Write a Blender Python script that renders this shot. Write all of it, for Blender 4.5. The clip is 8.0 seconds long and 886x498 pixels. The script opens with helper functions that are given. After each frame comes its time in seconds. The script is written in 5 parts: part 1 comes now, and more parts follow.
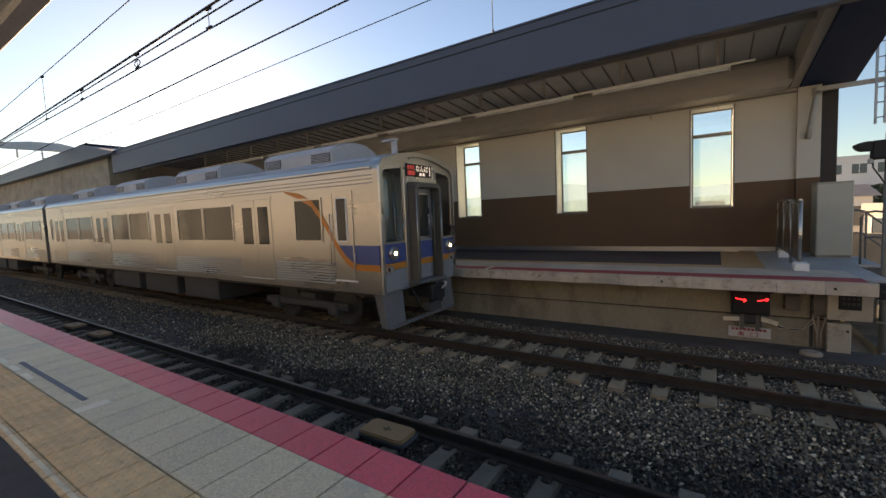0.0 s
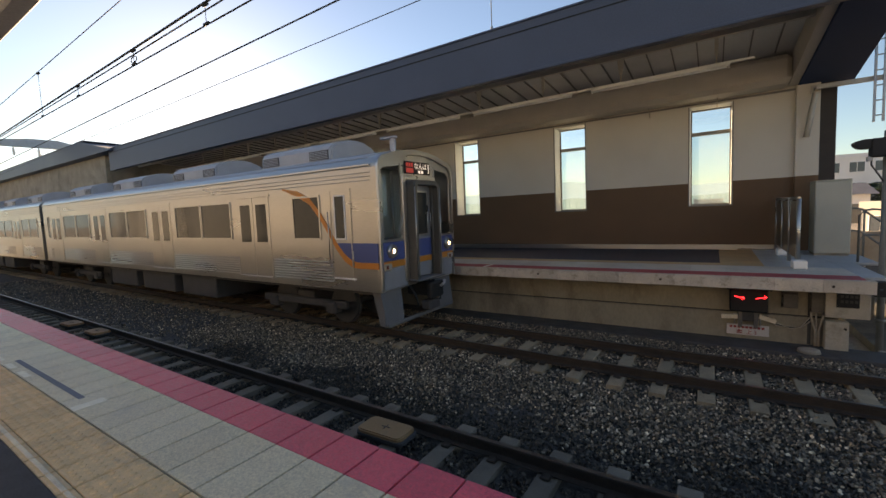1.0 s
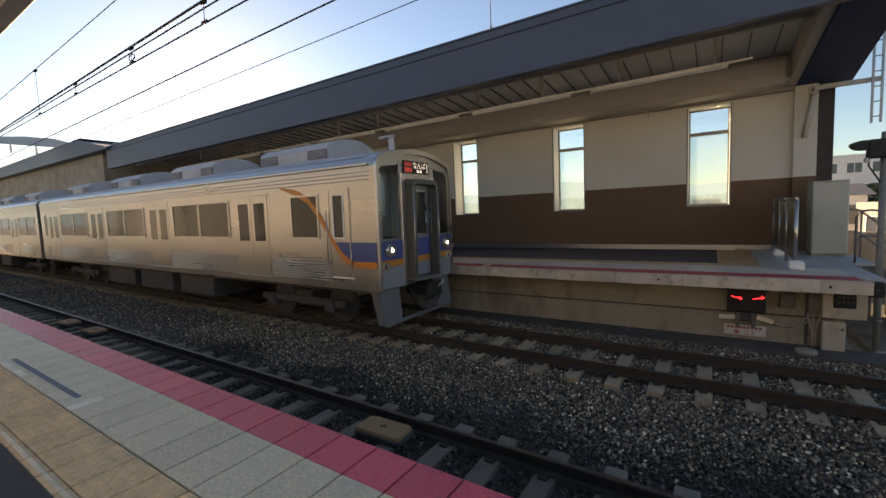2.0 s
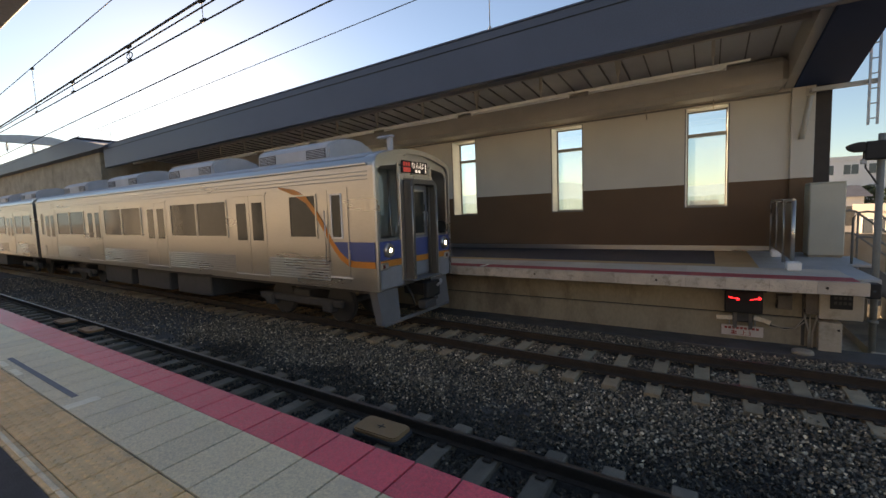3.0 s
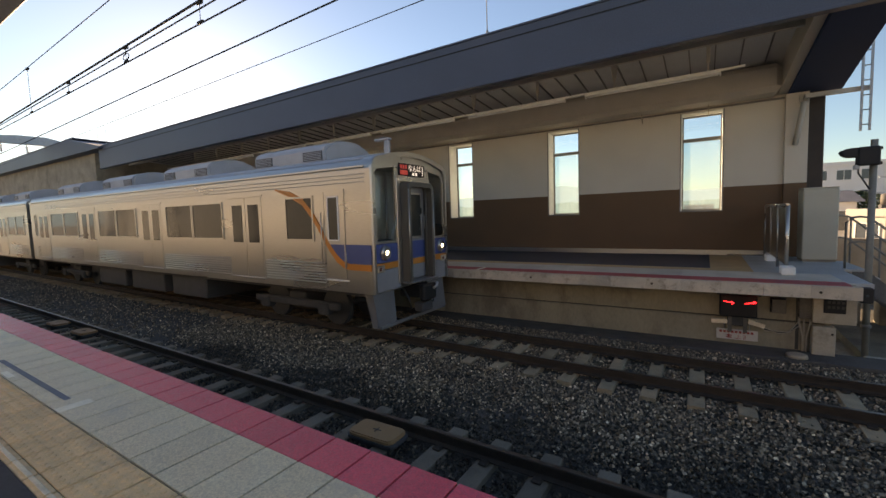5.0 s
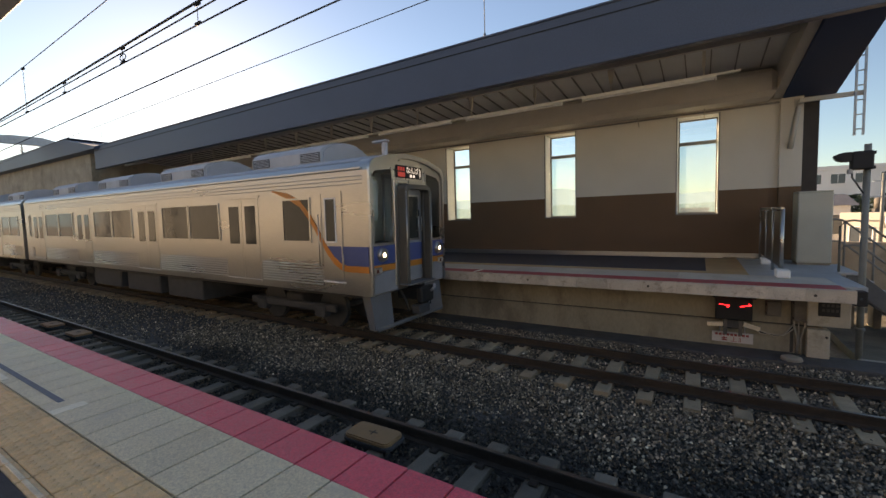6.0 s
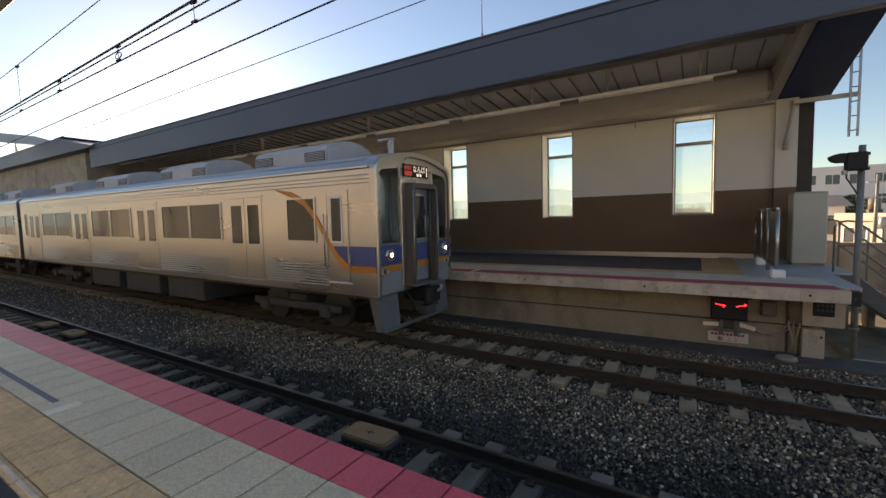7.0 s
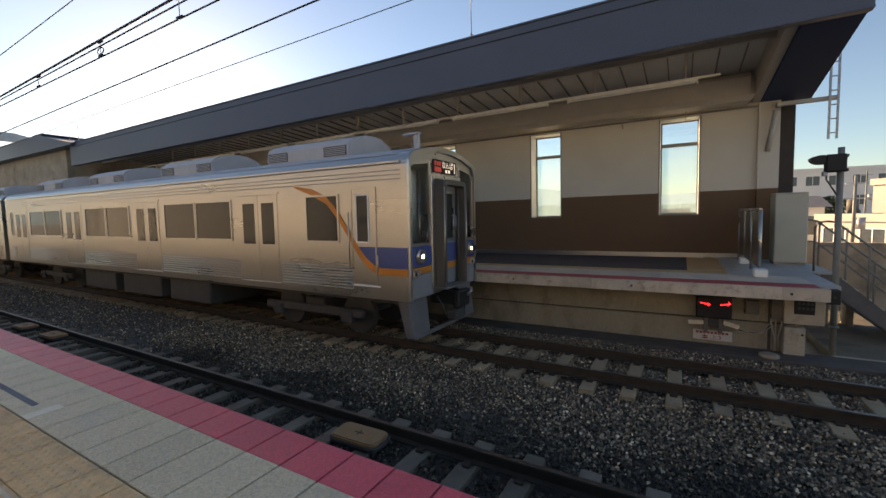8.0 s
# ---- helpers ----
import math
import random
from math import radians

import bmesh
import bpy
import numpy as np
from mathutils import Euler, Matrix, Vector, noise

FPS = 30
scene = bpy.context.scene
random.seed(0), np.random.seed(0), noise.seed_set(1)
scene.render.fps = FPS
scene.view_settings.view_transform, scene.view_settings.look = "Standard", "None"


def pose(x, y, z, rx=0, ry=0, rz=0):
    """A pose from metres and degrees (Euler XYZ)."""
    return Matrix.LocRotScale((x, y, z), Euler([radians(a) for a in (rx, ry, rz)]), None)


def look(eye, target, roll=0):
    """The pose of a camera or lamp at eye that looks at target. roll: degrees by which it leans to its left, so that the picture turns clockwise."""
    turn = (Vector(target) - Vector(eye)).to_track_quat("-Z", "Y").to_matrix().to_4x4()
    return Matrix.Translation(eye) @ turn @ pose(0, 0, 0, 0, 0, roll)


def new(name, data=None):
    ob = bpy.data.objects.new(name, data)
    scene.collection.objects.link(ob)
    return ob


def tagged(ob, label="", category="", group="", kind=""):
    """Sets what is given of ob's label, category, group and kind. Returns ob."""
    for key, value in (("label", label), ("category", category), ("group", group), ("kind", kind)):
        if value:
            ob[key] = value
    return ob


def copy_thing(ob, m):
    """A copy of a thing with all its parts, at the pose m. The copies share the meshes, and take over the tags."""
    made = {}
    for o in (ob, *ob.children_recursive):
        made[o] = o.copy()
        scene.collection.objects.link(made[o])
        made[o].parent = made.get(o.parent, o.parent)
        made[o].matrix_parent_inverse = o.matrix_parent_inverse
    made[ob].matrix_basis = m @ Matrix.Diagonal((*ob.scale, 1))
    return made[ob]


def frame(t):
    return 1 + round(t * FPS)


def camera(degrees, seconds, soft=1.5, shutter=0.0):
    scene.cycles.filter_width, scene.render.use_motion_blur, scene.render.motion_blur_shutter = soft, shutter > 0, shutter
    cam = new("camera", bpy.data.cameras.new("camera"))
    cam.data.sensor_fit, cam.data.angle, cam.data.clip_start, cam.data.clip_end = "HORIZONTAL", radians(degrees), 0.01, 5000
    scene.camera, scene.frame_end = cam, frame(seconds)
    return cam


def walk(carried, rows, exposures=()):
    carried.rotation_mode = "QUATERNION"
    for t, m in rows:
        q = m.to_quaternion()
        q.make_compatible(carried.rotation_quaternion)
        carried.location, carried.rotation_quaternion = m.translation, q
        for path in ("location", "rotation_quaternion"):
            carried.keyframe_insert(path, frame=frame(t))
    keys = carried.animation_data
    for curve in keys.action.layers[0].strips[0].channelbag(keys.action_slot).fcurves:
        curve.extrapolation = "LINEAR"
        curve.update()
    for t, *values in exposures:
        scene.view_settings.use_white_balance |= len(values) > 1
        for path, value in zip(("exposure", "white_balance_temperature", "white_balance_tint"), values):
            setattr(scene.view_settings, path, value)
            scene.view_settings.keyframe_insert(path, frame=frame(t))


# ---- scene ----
cam = camera(93.7, 8.0)
walk(cam, [
    (0.0, pose(0.006, -0.012, 2.508, 85.234, 2.168, 33.213)),
    (0.5, pose(0.004, -0.007, 2.506, 85.073, 2.169, 33.155)),
    (1.0, pose(-0.003, 0.000, 2.502, 84.950, 2.133, 33.021)),
    (1.5, pose(-0.000, 0.003, 2.506, 84.867, 2.051, 32.946)),
    (3.0, pose(-0.008, 0.002, 2.501, 84.870, 1.747, 32.583)),
    (3.5, pose(-0.007, 0.007, 2.502, 84.839, 1.694, 32.510)),
    (4.0, pose(-0.008, 0.004, 2.502, 84.878, 1.616, 32.401)),
    (4.5, pose(-0.008, 0.001, 2.500, 85.062, 1.556, 32.281)),
    (6.0, pose(-0.009, -0.004, 2.505, 85.522, 1.231, 31.716)),
    (6.5, pose(-0.011, -0.007, 2.502, 85.561, 1.173, 31.520)),
    (7.0, pose(-0.011, -0.005, 2.504, 85.500, 1.120, 31.315)),
    (7.5, pose(-0.013, -0.003, 2.502, 85.484, 1.058, 30.899)),
    (8.0, pose(-0.016, -0.005, 2.499, 85.457, 1.005, 29.820)),], exposures=[(0.0, 1.26, 12600, 22.5), (8.0, 1.26, 12600, 22.5)])

# ---------------------------------------------------------------- light
SUN = Vector((-0.848, 0.465, 0.2546)).normalized()
world = bpy.data.worlds.new("sky")
scene.world = world
world.use_nodes = True
wn = world.node_tree
bg = wn.nodes["Background"]
sky = wn.nodes.new("ShaderNodeTexSky")
sky.sky_type = "NISHITA"
sky.sun_disc = False
sky.sun_elevation = math.asin(SUN.z)
sky.sun_rotation = math.atan2(SUN.x, SUN.y)
sky.air_density = 1.0
sky.dust_density = 0.15
sky.ozone_density = 6.0
wn.links.new(sky.outputs["Color"], bg.inputs["Color"])
bg.inputs["Strength"].default_value = 0.115
lamp = bpy.data.lights.new("sun", "SUN")
lamp.energy, lamp.angle, lamp.color = 5.0, radians(0.5), (1.0, 0.93, 0.82)
new("sun", lamp).matrix_world = look(SUN * 60, (0, 0, 0))


# ---------------------------------------------------------------- materials
def material(name, color, rough=0.6, metal=0.0, scale=6.0, vary=0.25, fine=60.0, bump=0.15, piece=0.0,
             stain=None, stain_scale=1.2, stain_at=0.58, emit=None, stretch=(1, 1, 1), island=False, local=False):
    m = bpy.data.materials.new(name)
    m.use_nodes = True
    nt = m.node_tree
    n, l = nt.nodes, nt.links
    b = n["Principled BSDF"]
    b.inputs["Roughness"].default_value = rough
    b.inputs["Metallic"].default_value = metal
    tc = n.new("ShaderNodeTexCoord")
    mp = n.new("ShaderNodeMapping")
    mp.inputs["Scale"].default_value = stretch
    geo = n.new("ShaderNodeNewGeometry")
    l.new(tc.outputs["Object"] if local else geo.outputs["Position"], mp.inputs["Vector"])
    big = n.new("ShaderNodeTexNoise")
    big.inputs["Scale"].default_value = scale
    big.inputs["Detail"].default_value = 5
    small = n.new("ShaderNodeTexNoise")
    small.inputs["Scale"].default_value = fine
    small.inputs["Detail"].default_value = 3
    for t in (big, small):
        l.new(mp.outputs["Vector"], t.inputs["Vector"])
    add = n.new("ShaderNodeMath")
    add.operation = "ADD"
    l.new(big.outputs["Fac"], add.inputs[0])
    l.new(small.outputs["Fac"], add.inputs[1])
    last = add
    if piece or island:
        pick = n.new("ShaderNodeObjectInfo").outputs["Random"] if piece and not island else geo.outputs["Random Per Island"]
        k = n.new("ShaderNodeMath")
        k.operation = "MULTIPLY_ADD"
        l.new(pick, k.inputs[0])
        k.inputs[1].default_value = 2 * (piece or 0.5)
        off = n.new("ShaderNodeMath")
        off.operation = "SUBTRACT"
        off.inputs[1].default_value = piece or 0.5
        l.new(add.outputs[0], k.inputs[2])
        l.new(k.outputs[0], off.inputs[0])
        last = off
    ramp = n.new("ShaderNodeMapRange")
    ramp.inputs["From Min"].default_value = 0.7
    ramp.inputs["From Max"].default_value = 1.3
    ramp.inputs["To Min"].default_value = 1 - vary
    ramp.inputs["To Max"].default_value = 1 + vary
    l.new(last.outputs[0], ramp.inputs["Value"])
    mul = n.new("ShaderNodeVectorMath")
    mul.operation = "SCALE"
    mul.inputs[0].default_value = color
    l.new(ramp.outputs["Result"], mul.inputs["Scale"])
    out = mul.outputs["Vector"]
    if stain:
        sn = n.new("ShaderNodeTexNoise")
        sn.inputs["Scale"].default_value = stain_scale
        sn.inputs["Detail"].default_value = 8
        sn.inputs["Roughness"].default_value = 0.7
        l.new(mp.outputs["Vector"], sn.inputs["Vector"])
        sr = n.new("ShaderNodeMapRange")
        sr.inputs["From Min"].default_value = stain_at
        sr.inputs["From Max"].default_value = stain_at + 0.16
        sr.inputs["To Max"].default_value = 0.75
        l.new(sn.outputs["Fac"], sr.inputs["Value"])
        mx = n.new("ShaderNodeMix")
        mx.data_type = "RGBA"
        mx.inputs["B"].default_value = (*stain, 1)
        l.new(sr.outputs["Result"], mx.inputs["Factor"])
        l.new(out, mx.inputs["A"])
        out = mx.outputs["Result"]
    l.new(out, b.inputs["Base Color"])
    rr = n.new("ShaderNodeMapRange")
    rr.inputs["To Min"].default_value = max(0.02, rough - 0.1)
    rr.inputs["To Max"].default_value = min(1, rough + 0.1)
    l.new(big.outputs["Fac"], rr.inputs["Value"])
    l.new(rr.outputs["Result"], b.inputs["Roughness"])
    if bump:
        bp = n.new("ShaderNodeBump")
        bp.inputs["Strength"].default_value = bump
        bp.inputs["Distance"].default_value = 0.01
        l.new(small.outputs["Fac"], bp.inputs["Height"])
        l.new(bp.outputs["Normal"], b.inputs["Normal"])
    if emit:
        b.inputs["Emission Color"].default_value = (*emit[:3], 1)
        b.inputs["Emission Strength"].default_value = emit[3]
    return m


def glass(name, tint, rough=0.03, alpha=0.0):
    m = bpy.data.materials.new(name)
    m.use_nodes = True
    b = m.node_tree.nodes["Principled BSDF"]
    b.inputs["Base Color"].default_value = (*tint, 1)
    b.inputs["Roughness"].default_value = rough
    b.inputs["Transmission Weight"].default_value = 1.0 - alpha
    b.inputs["IOR"].default_value = 1.45
    return m


M_ASPHALT = material("asphalt", (0.055, 0.055, 0.06), 0.85, fine=160, vary=0.35, bump=0.5)
M_TILE = material("grey_paving", (0.71, 0.61, 0.43), 0.40, scale=75, fine=300, vary=0.32, bump=0.6, piece=0.07,
                  stain=(0.50, 0.45, 0.37), stain_scale=2.6, stain_at=0.56)
M_PINK = material("pink_paving", (0.85, 0.105, 0.15), 0.33, scale=75, fine=300, vary=0.28, bump=0.5, piece=0.08,
                  stain=(0.58, 0.11, 0.15), stain_scale=3, stain_at=0.66)
M_YELLOW = material("yellow_tactile", (0.80, 0.51, 0.27), 0.60, scale=14, fine=180, vary=0.2, bump=0.25, piece=0.10,
                    stain=(0.52, 0.35, 0.22), stain_scale=5, stain_at=0.56)
M_TAPE = material("white_tape", (0.86, 0.79, 0.63), 0.5, scale=20, fine=120, vary=0.14, bump=0.05)
M_CREAMLINE = material("cream_line", (0.80, 0.66, 0.49), 0.65, piece=0.1, fine=120)
M_JOINT = material("joint_dark", (0.07, 0.066, 0.06), 0.95)
M_CONC = material("concrete", (0.36, 0.30, 0.23), 0.85, scale=1.5, fine=70, vary=0.32, bump=0.3,
                  stain=(0.17, 0.14, 0.11), stain_scale=1.0, stain_at=0.5)
M_WALLCONC = material("streaked_concrete", (0.32, 0.275, 0.205), 0.85, scale=1.6, fine=22, vary=0.13, bump=0.1,
                      stain=(0.17, 0.135, 0.10), stain_scale=1.5, stain_at=0.48, stretch=(1.0, 1, 0.5))
M_EDGE = material("edge_concrete", (0.52, 0.44, 0.36), 0.85, scale=2.5, fine=70, vary=0.3, bump=0.3, piece=0.15,
                  stain=(0.20, 0.14, 0.10), stain_scale=7, stain_at=0.53)
M_SLEEPER = material("sleeper_concrete", (0.38, 0.275, 0.175), 0.85, scale=4, fine=90, vary=0.3, bump=0.35, piece=0.2,
                     stain=(0.2, 0.14, 0.1), stain_scale=5, stain_at=0.56)


def stone_material(name, dim):
    """Crushed stone: each stone takes one of several stone colours."""
    m = material(name, (0.12, 0.11, 0.1), 0.5, scale=9, fine=120, vary=0.3, bump=0.2, island=True)
    nt = m.node_tree
    geo = nt.nodes.new("ShaderNodeNewGeometry")
    ramp = nt.nodes.new("ShaderNodeValToRGB")
    ramp.color_ramp.interpolation = "CONSTANT"
    cols = ((0.0, (0.035, 0.034, 0.034)), (0.22, (0.085, 0.08, 0.078)), (0.45, (0.13, 0.125, 0.12)), (0.62, (0.10, 0.085, 0.07)),
            (0.76, (0.19, 0.18, 0.17)), (0.90, (0.26, 0.245, 0.225)), (0.97, (0.46, 0.44, 0.41)))
    while len(ramp.color_ramp.elements) < len(cols):
        ramp.color_ramp.elements.new(0.5)
    for e, (at, c) in zip(ramp.color_ramp.elements, cols):
        e.position, e.color = at, (c[0] * dim * 1.22, c[1] * dim, c[2] * dim * 0.74, 1)
    nt.links.new(geo.outputs["Random Per Island"], ramp.inputs["Fac"])
    mul = next(n for n in nt.nodes if n.bl_idname == "ShaderNodeVectorMath")
    nt.links.new(ramp.outputs["Color"], mul.inputs[0])
    return m


# near-track sleepers: the platform's shade is put into a darker concrete colour
M_SLEEPER_SHADED = material("shaded_sleeper_concrete", (0.20, 0.16, 0.12), 0.85, scale=4, fine=90, vary=0.3, bump=0.35, piece=0.2)
M_STONE = stone_material("crushed_stone", 1.4)
# dimmer copy: brake dust plus the near platform's shade, both in the colour
M_STONE_DARK = stone_material("dusty_shaded_stone", 0.34)
M_BED = material("ballast_bed", (0.085, 0.078, 0.07), 0.95, scale=8, fine=50, vary=0.5, bump=1.0)
M_RUST = material("rail_rust", (0.042, 0.028, 0.02), 0.75, scale=8, fine=100, vary=0.4, bump=0.3)
M_RAILTOP = material("rail_steel", (0.20, 0.165, 0.14), 0.32, metal=0.85, scale=3, fine=120, vary=0.2, stretch=(0.2, 1, 1))
M_CREAM = material("cream_wall", (0.64, 0.585, 0.505), 0.8, scale=0.8, fine=90, vary=0.08, bump=0.12)
M_BROWN = material("brown_wall", (0.17, 0.09, 0.048), 0.75, scale=0.8, fine=90, vary=0.14, bump=0.12)
M_FASCIA = material("fascia_metal", (0.062, 0.079, 0.118), 0.5, scale=0.6, fine=40, vary=0.15, bump=0.03)
M_SOFFIT = material("soffit_panel", (0.60, 0.60, 0.60), 0.7, scale=1.0, fine=40, vary=0.14, bump=0.05)
M_NAVYSOFFIT = material("navy_soffit", (0.008, 0.036, 0.105), 0.9, scale=0.8, fine=40, vary=0.15, bump=0.05)
M_BEAM = material("beige_steel", (0.49, 0.455, 0.405), 0.55, scale=1.5, fine=60, vary=0.12, bump=0.04)
M_FRAME = material("window_aluminium", (0.20, 0.19, 0.18), 0.45, metal=0.6, vary=0.1, bump=0.02)
M_REVEAL = material("satin_lining", (0.50, 0.54, 0.53), 0.45, metal=0.0, vary=0.04, bump=0.0)
M_WHITE = material("white_paint", (0.78, 0.77, 0.74), 0.55, vary=0.08, bump=0.03)
M_NAVYFLOOR = material("navy_floor", (0.035, 0.036, 0.052), 0.7, scale=2, fine=120, vary=0.25, bump=0.2)
M_TANFLOOR = material("tan_floor", (0.54, 0.325, 0.165), 0.75, scale=2, fine=120, vary=0.18, bump=0.2)
M_EDGEPAVE = material("cream_edge_paving", (0.55, 0.47, 0.39), 0.7, scale=2, fine=100, vary=0.2, bump=0.2, piece=0.12, stain=(0.36, 0.29, 0.23), stain_scale=4, stain_at=0.58)
M_GREYFLOOR = material("grey_floor", (0.40, 0.41, 0.41), 0.75, scale=1.5, fine=100, vary=0.16, bump=0.2)
M_REDLINE = material("red_line", (0.46, 0.045, 0.05), 0.65, scale=4, fine=100, vary=0.25, bump=0.1,
                     stain=(0.3, 0.15, 0.14), stain_scale=6, stain_at=0.6)
M_STEEL = material("stainless", (0.47, 0.455, 0.43), 0.30, metal=0.92, scale=2, fine=80, vary=0.06, bump=0.03, stretch=(0.15, 1, 1), local=True)
M_GALV = material("galvanised", (0.42, 0.43, 0.45), 0.5, metal=0.5, scale=5, fine=60, vary=0.15, bump=0.05, local=True)
M_BLACK = material("black_paint", (0.01, 0.01, 0.011), 0.65, vary=0.2, bump=0.03, local=True)
M_RUBBER = material("black_rubber", (0.02, 0.02, 0.02), 0.8, vary=0.2, bump=0.05, local=True)
M_UNDER = material("underframe_grey", (0.06, 0.06, 0.062), 0.75, scale=4, vary=0.3, bump=0.1, local=True)
M_SKIRT = material("grey_skirt", (0.14, 0.142, 0.148), 0.5, scale=3, vary=0.15, bump=0.04, local=True)
M_BLUE = material("blue_stripe", (0.048, 0.085, 0.24), 0.4, scale=2, vary=0.1, bump=0.02, local=True)
M_ORANGE = material("orange_stripe", (0.64, 0.21, 0.04), 0.4, scale=2, vary=0.1, bump=0.02, local=True)
M_TAUPE = material("taupe_paint", (0.10, 0.09, 0.075), 0.45, scale=3, vary=0.15, bump=0.03, local=True)
M_ROOFGREY = material("car_roof", (0.40, 0.41, 0.43), 0.55, scale=2, vary=0.15, bump=0.05, local=True)
M_TRAINGLASS = material("dark_glass", (0.035, 0.038, 0.035), 0.06, vary=0.1, bump=0.0, local=True)
M_TRAINGLASS.node_tree.nodes["Principled BSDF"].inputs["Specular IOR Level"].default_value = 0.3
M_MAST = material("weathered_mast_paint", (0.20, 0.205, 0.19), 0.6, metal=0.1, scale=4, vary=0.2, bump=0.05, local=True)
M_BOXGREY = material("grimy_box_paint", (0.13, 0.115, 0.10), 0.75, scale=6, vary=0.3, bump=0.08)
M_KIOSK = material("greenish_beige_metal", (0.50, 0.485, 0.405), 0.6, scale=1.5, fine=60, vary=0.08, bump=0.04)
M_STRINGER = material("dark_galvanised", (0.13, 0.135, 0.14), 0.6, metal=0.3, scale=3, vary=0.2, bump=0.05)
M_SCREEN = glass("tinted_windscreen", (0.86, 0.91, 0.89), 0.02)
M_CABWALL = material("cab_lining", (0.58, 0.60, 0.56), 0.6, scale=3, vary=0.12, bump=0.03, local=True)
M_BLIND = material("blind_cloth", (0.55, 0.55, 0.50), 0.85, scale=8, vary=0.1, bump=0.05, local=True)
M_LOWER = material("blue_grey_paint", (0.23, 0.24, 0.26), 0.42, scale=3, vary=0.14, bump=0.03, local=True)
M_HEAD = material("headlight_lens", (0.9, 0.88, 0.8), 0.2, bump=0.0, emit=(1.0, 0.95, 0.8, 6.0))
M_LENS = material("lamp_lens_red", (0.16, 0.05, 0.04), 0.2, bump=0.0)
M_RED = material("red_led", (0.6, 0.02, 0.03), 0.3, bump=0.0, emit=(1.0, 0.03, 0.05, 3.0))
M_SIGNRED = material("sign_red", (0.6, 0.07, 0.06), 0.5, bump=0.0, emit=(1.0, 0.12, 0.1, 0.08))
M_LED = material("led_white", (0.8, 0.8, 0.8), 0.5, bump=0.0, emit=(1.0, 1.0, 1.0, 0.3))
M_SIGNBACK = material("sign_white", (0.62, 0.56, 0.52), 0.5, vary=0.12, bump=0.02, stain=(0.5, 0.42, 0.36), stain_at=0.6, stain_scale=6)
M_SIGNTEXT = material("sign_text", (0.42, 0.06, 0.05), 0.6, bump=0.0)
M_TAN = material("tan_cover", (0.42, 0.215, 0.10), 0.65, scale=6, fine=80, vary=0.15, bump=0.08, stain=(0.28, 0.16, 0.10), stain_at=0.54, stain_scale=6)
M_DARKCOLUMN = material("dark_column", (0.045, 0.035, 0.03), 0.7)
M_BRONZE = material("bronze_metal", (0.30, 0.25, 0.20), 0.35, metal=0.8, scale=3, vary=0.2, bump=0.03)
M_CABINET = material("weathered_cream", (0.45, 0.39, 0.31), 0.7, scale=3, fine=60, vary=0.15, bump=0.08, stain=(0.28, 0.23, 0.17), stain_scale=3, stain_at=0.56)
M_CABLE = material("cable", (0.03, 0.03, 0.03), 0.7, bump=0.0)
M_CONDUIT = material("conduit", (0.40, 0.36, 0.30), 0.7, scale=5, vary=0.2, bump=0.05)
M_DRAIN = material("drain_strip", (0.085, 0.08, 0.075), 0.9, scale=3, fine=60, vary=0.4, bump=0.4)
M_GROUND = material("ground_soil", (0.33, 0.29, 0.23), 0.95, scale=0.5, fine=20, vary=0.35, bump=0.4)
M_LEAF = material("foliage", (0.06, 0.085, 0.04), 0.8, scale=2, fine=20, vary=0.5, bump=0.3, island=True)
M_BARK = material("bark", (0.12, 0.09, 0.07), 0.9)
M_PLASTER = material("white_plaster", (0.72, 0.70, 0.68), 0.85, scale=0.4, fine=20, vary=0.1, bump=0.05)
M_PLASTER_B = material("cream_plaster", (0.52, 0.49, 0.44), 0.85, scale=0.4, fine=20, vary=0.1, bump=0.05)
M_ROOFTILE = material("grey_roof", (0.16, 0.16, 0.17), 0.8, scale=2, vary=0.2)
M_WINDARK = material("house_glass", (0.06, 0.075, 0.09), 0.1, bump=0.0)
M_MASTRED = material("mast_red", (0.5, 0.14, 0.10), 0.6)
M_SOUTH = material("grey_render", (0.43, 0.43, 0.41), 0.85, scale=0.5, fine=40, vary=0.12, bump=0.05)
M_YARD = material("worn_yard", (0.16, 0.14, 0.105), 0.9, scale=1.1, fine=60, vary=0.5, bump=0.4, stain=(0.05, 0.048, 0.045), stain_scale=0.9, stain_at=0.5)
# the cool tint paints pale haze over the yellow horizon sky behind
M_PANE = glass("hazy_pane", (0.66, 0.79, 0.80), 0.03)
# a dusty film on the lower panes scatters part of the daylight
pn = M_PANE.node_tree
film, veil = pn.nodes.new("ShaderNodeBsdfTranslucent"), pn.nodes.new("ShaderNodeMixShader")
film.inputs["Color"].default_value = (0.70, 0.82, 0.84, 1)
veil.inputs["Fac"].default_value = 0.06
pn.links.new(pn.nodes["Principled BSDF"].outputs["BSDF"], veil.inputs[1])
pn.links.new(film.outputs["BSDF"], veil.inputs[2])
pn.links.new(veil.outputs["Shader"], pn.nodes["Material Output"].inputs["Surface"])
M_PANE_CLEAR = glass("clear_pane", (0.93, 0.97, 0.97), 0.02)


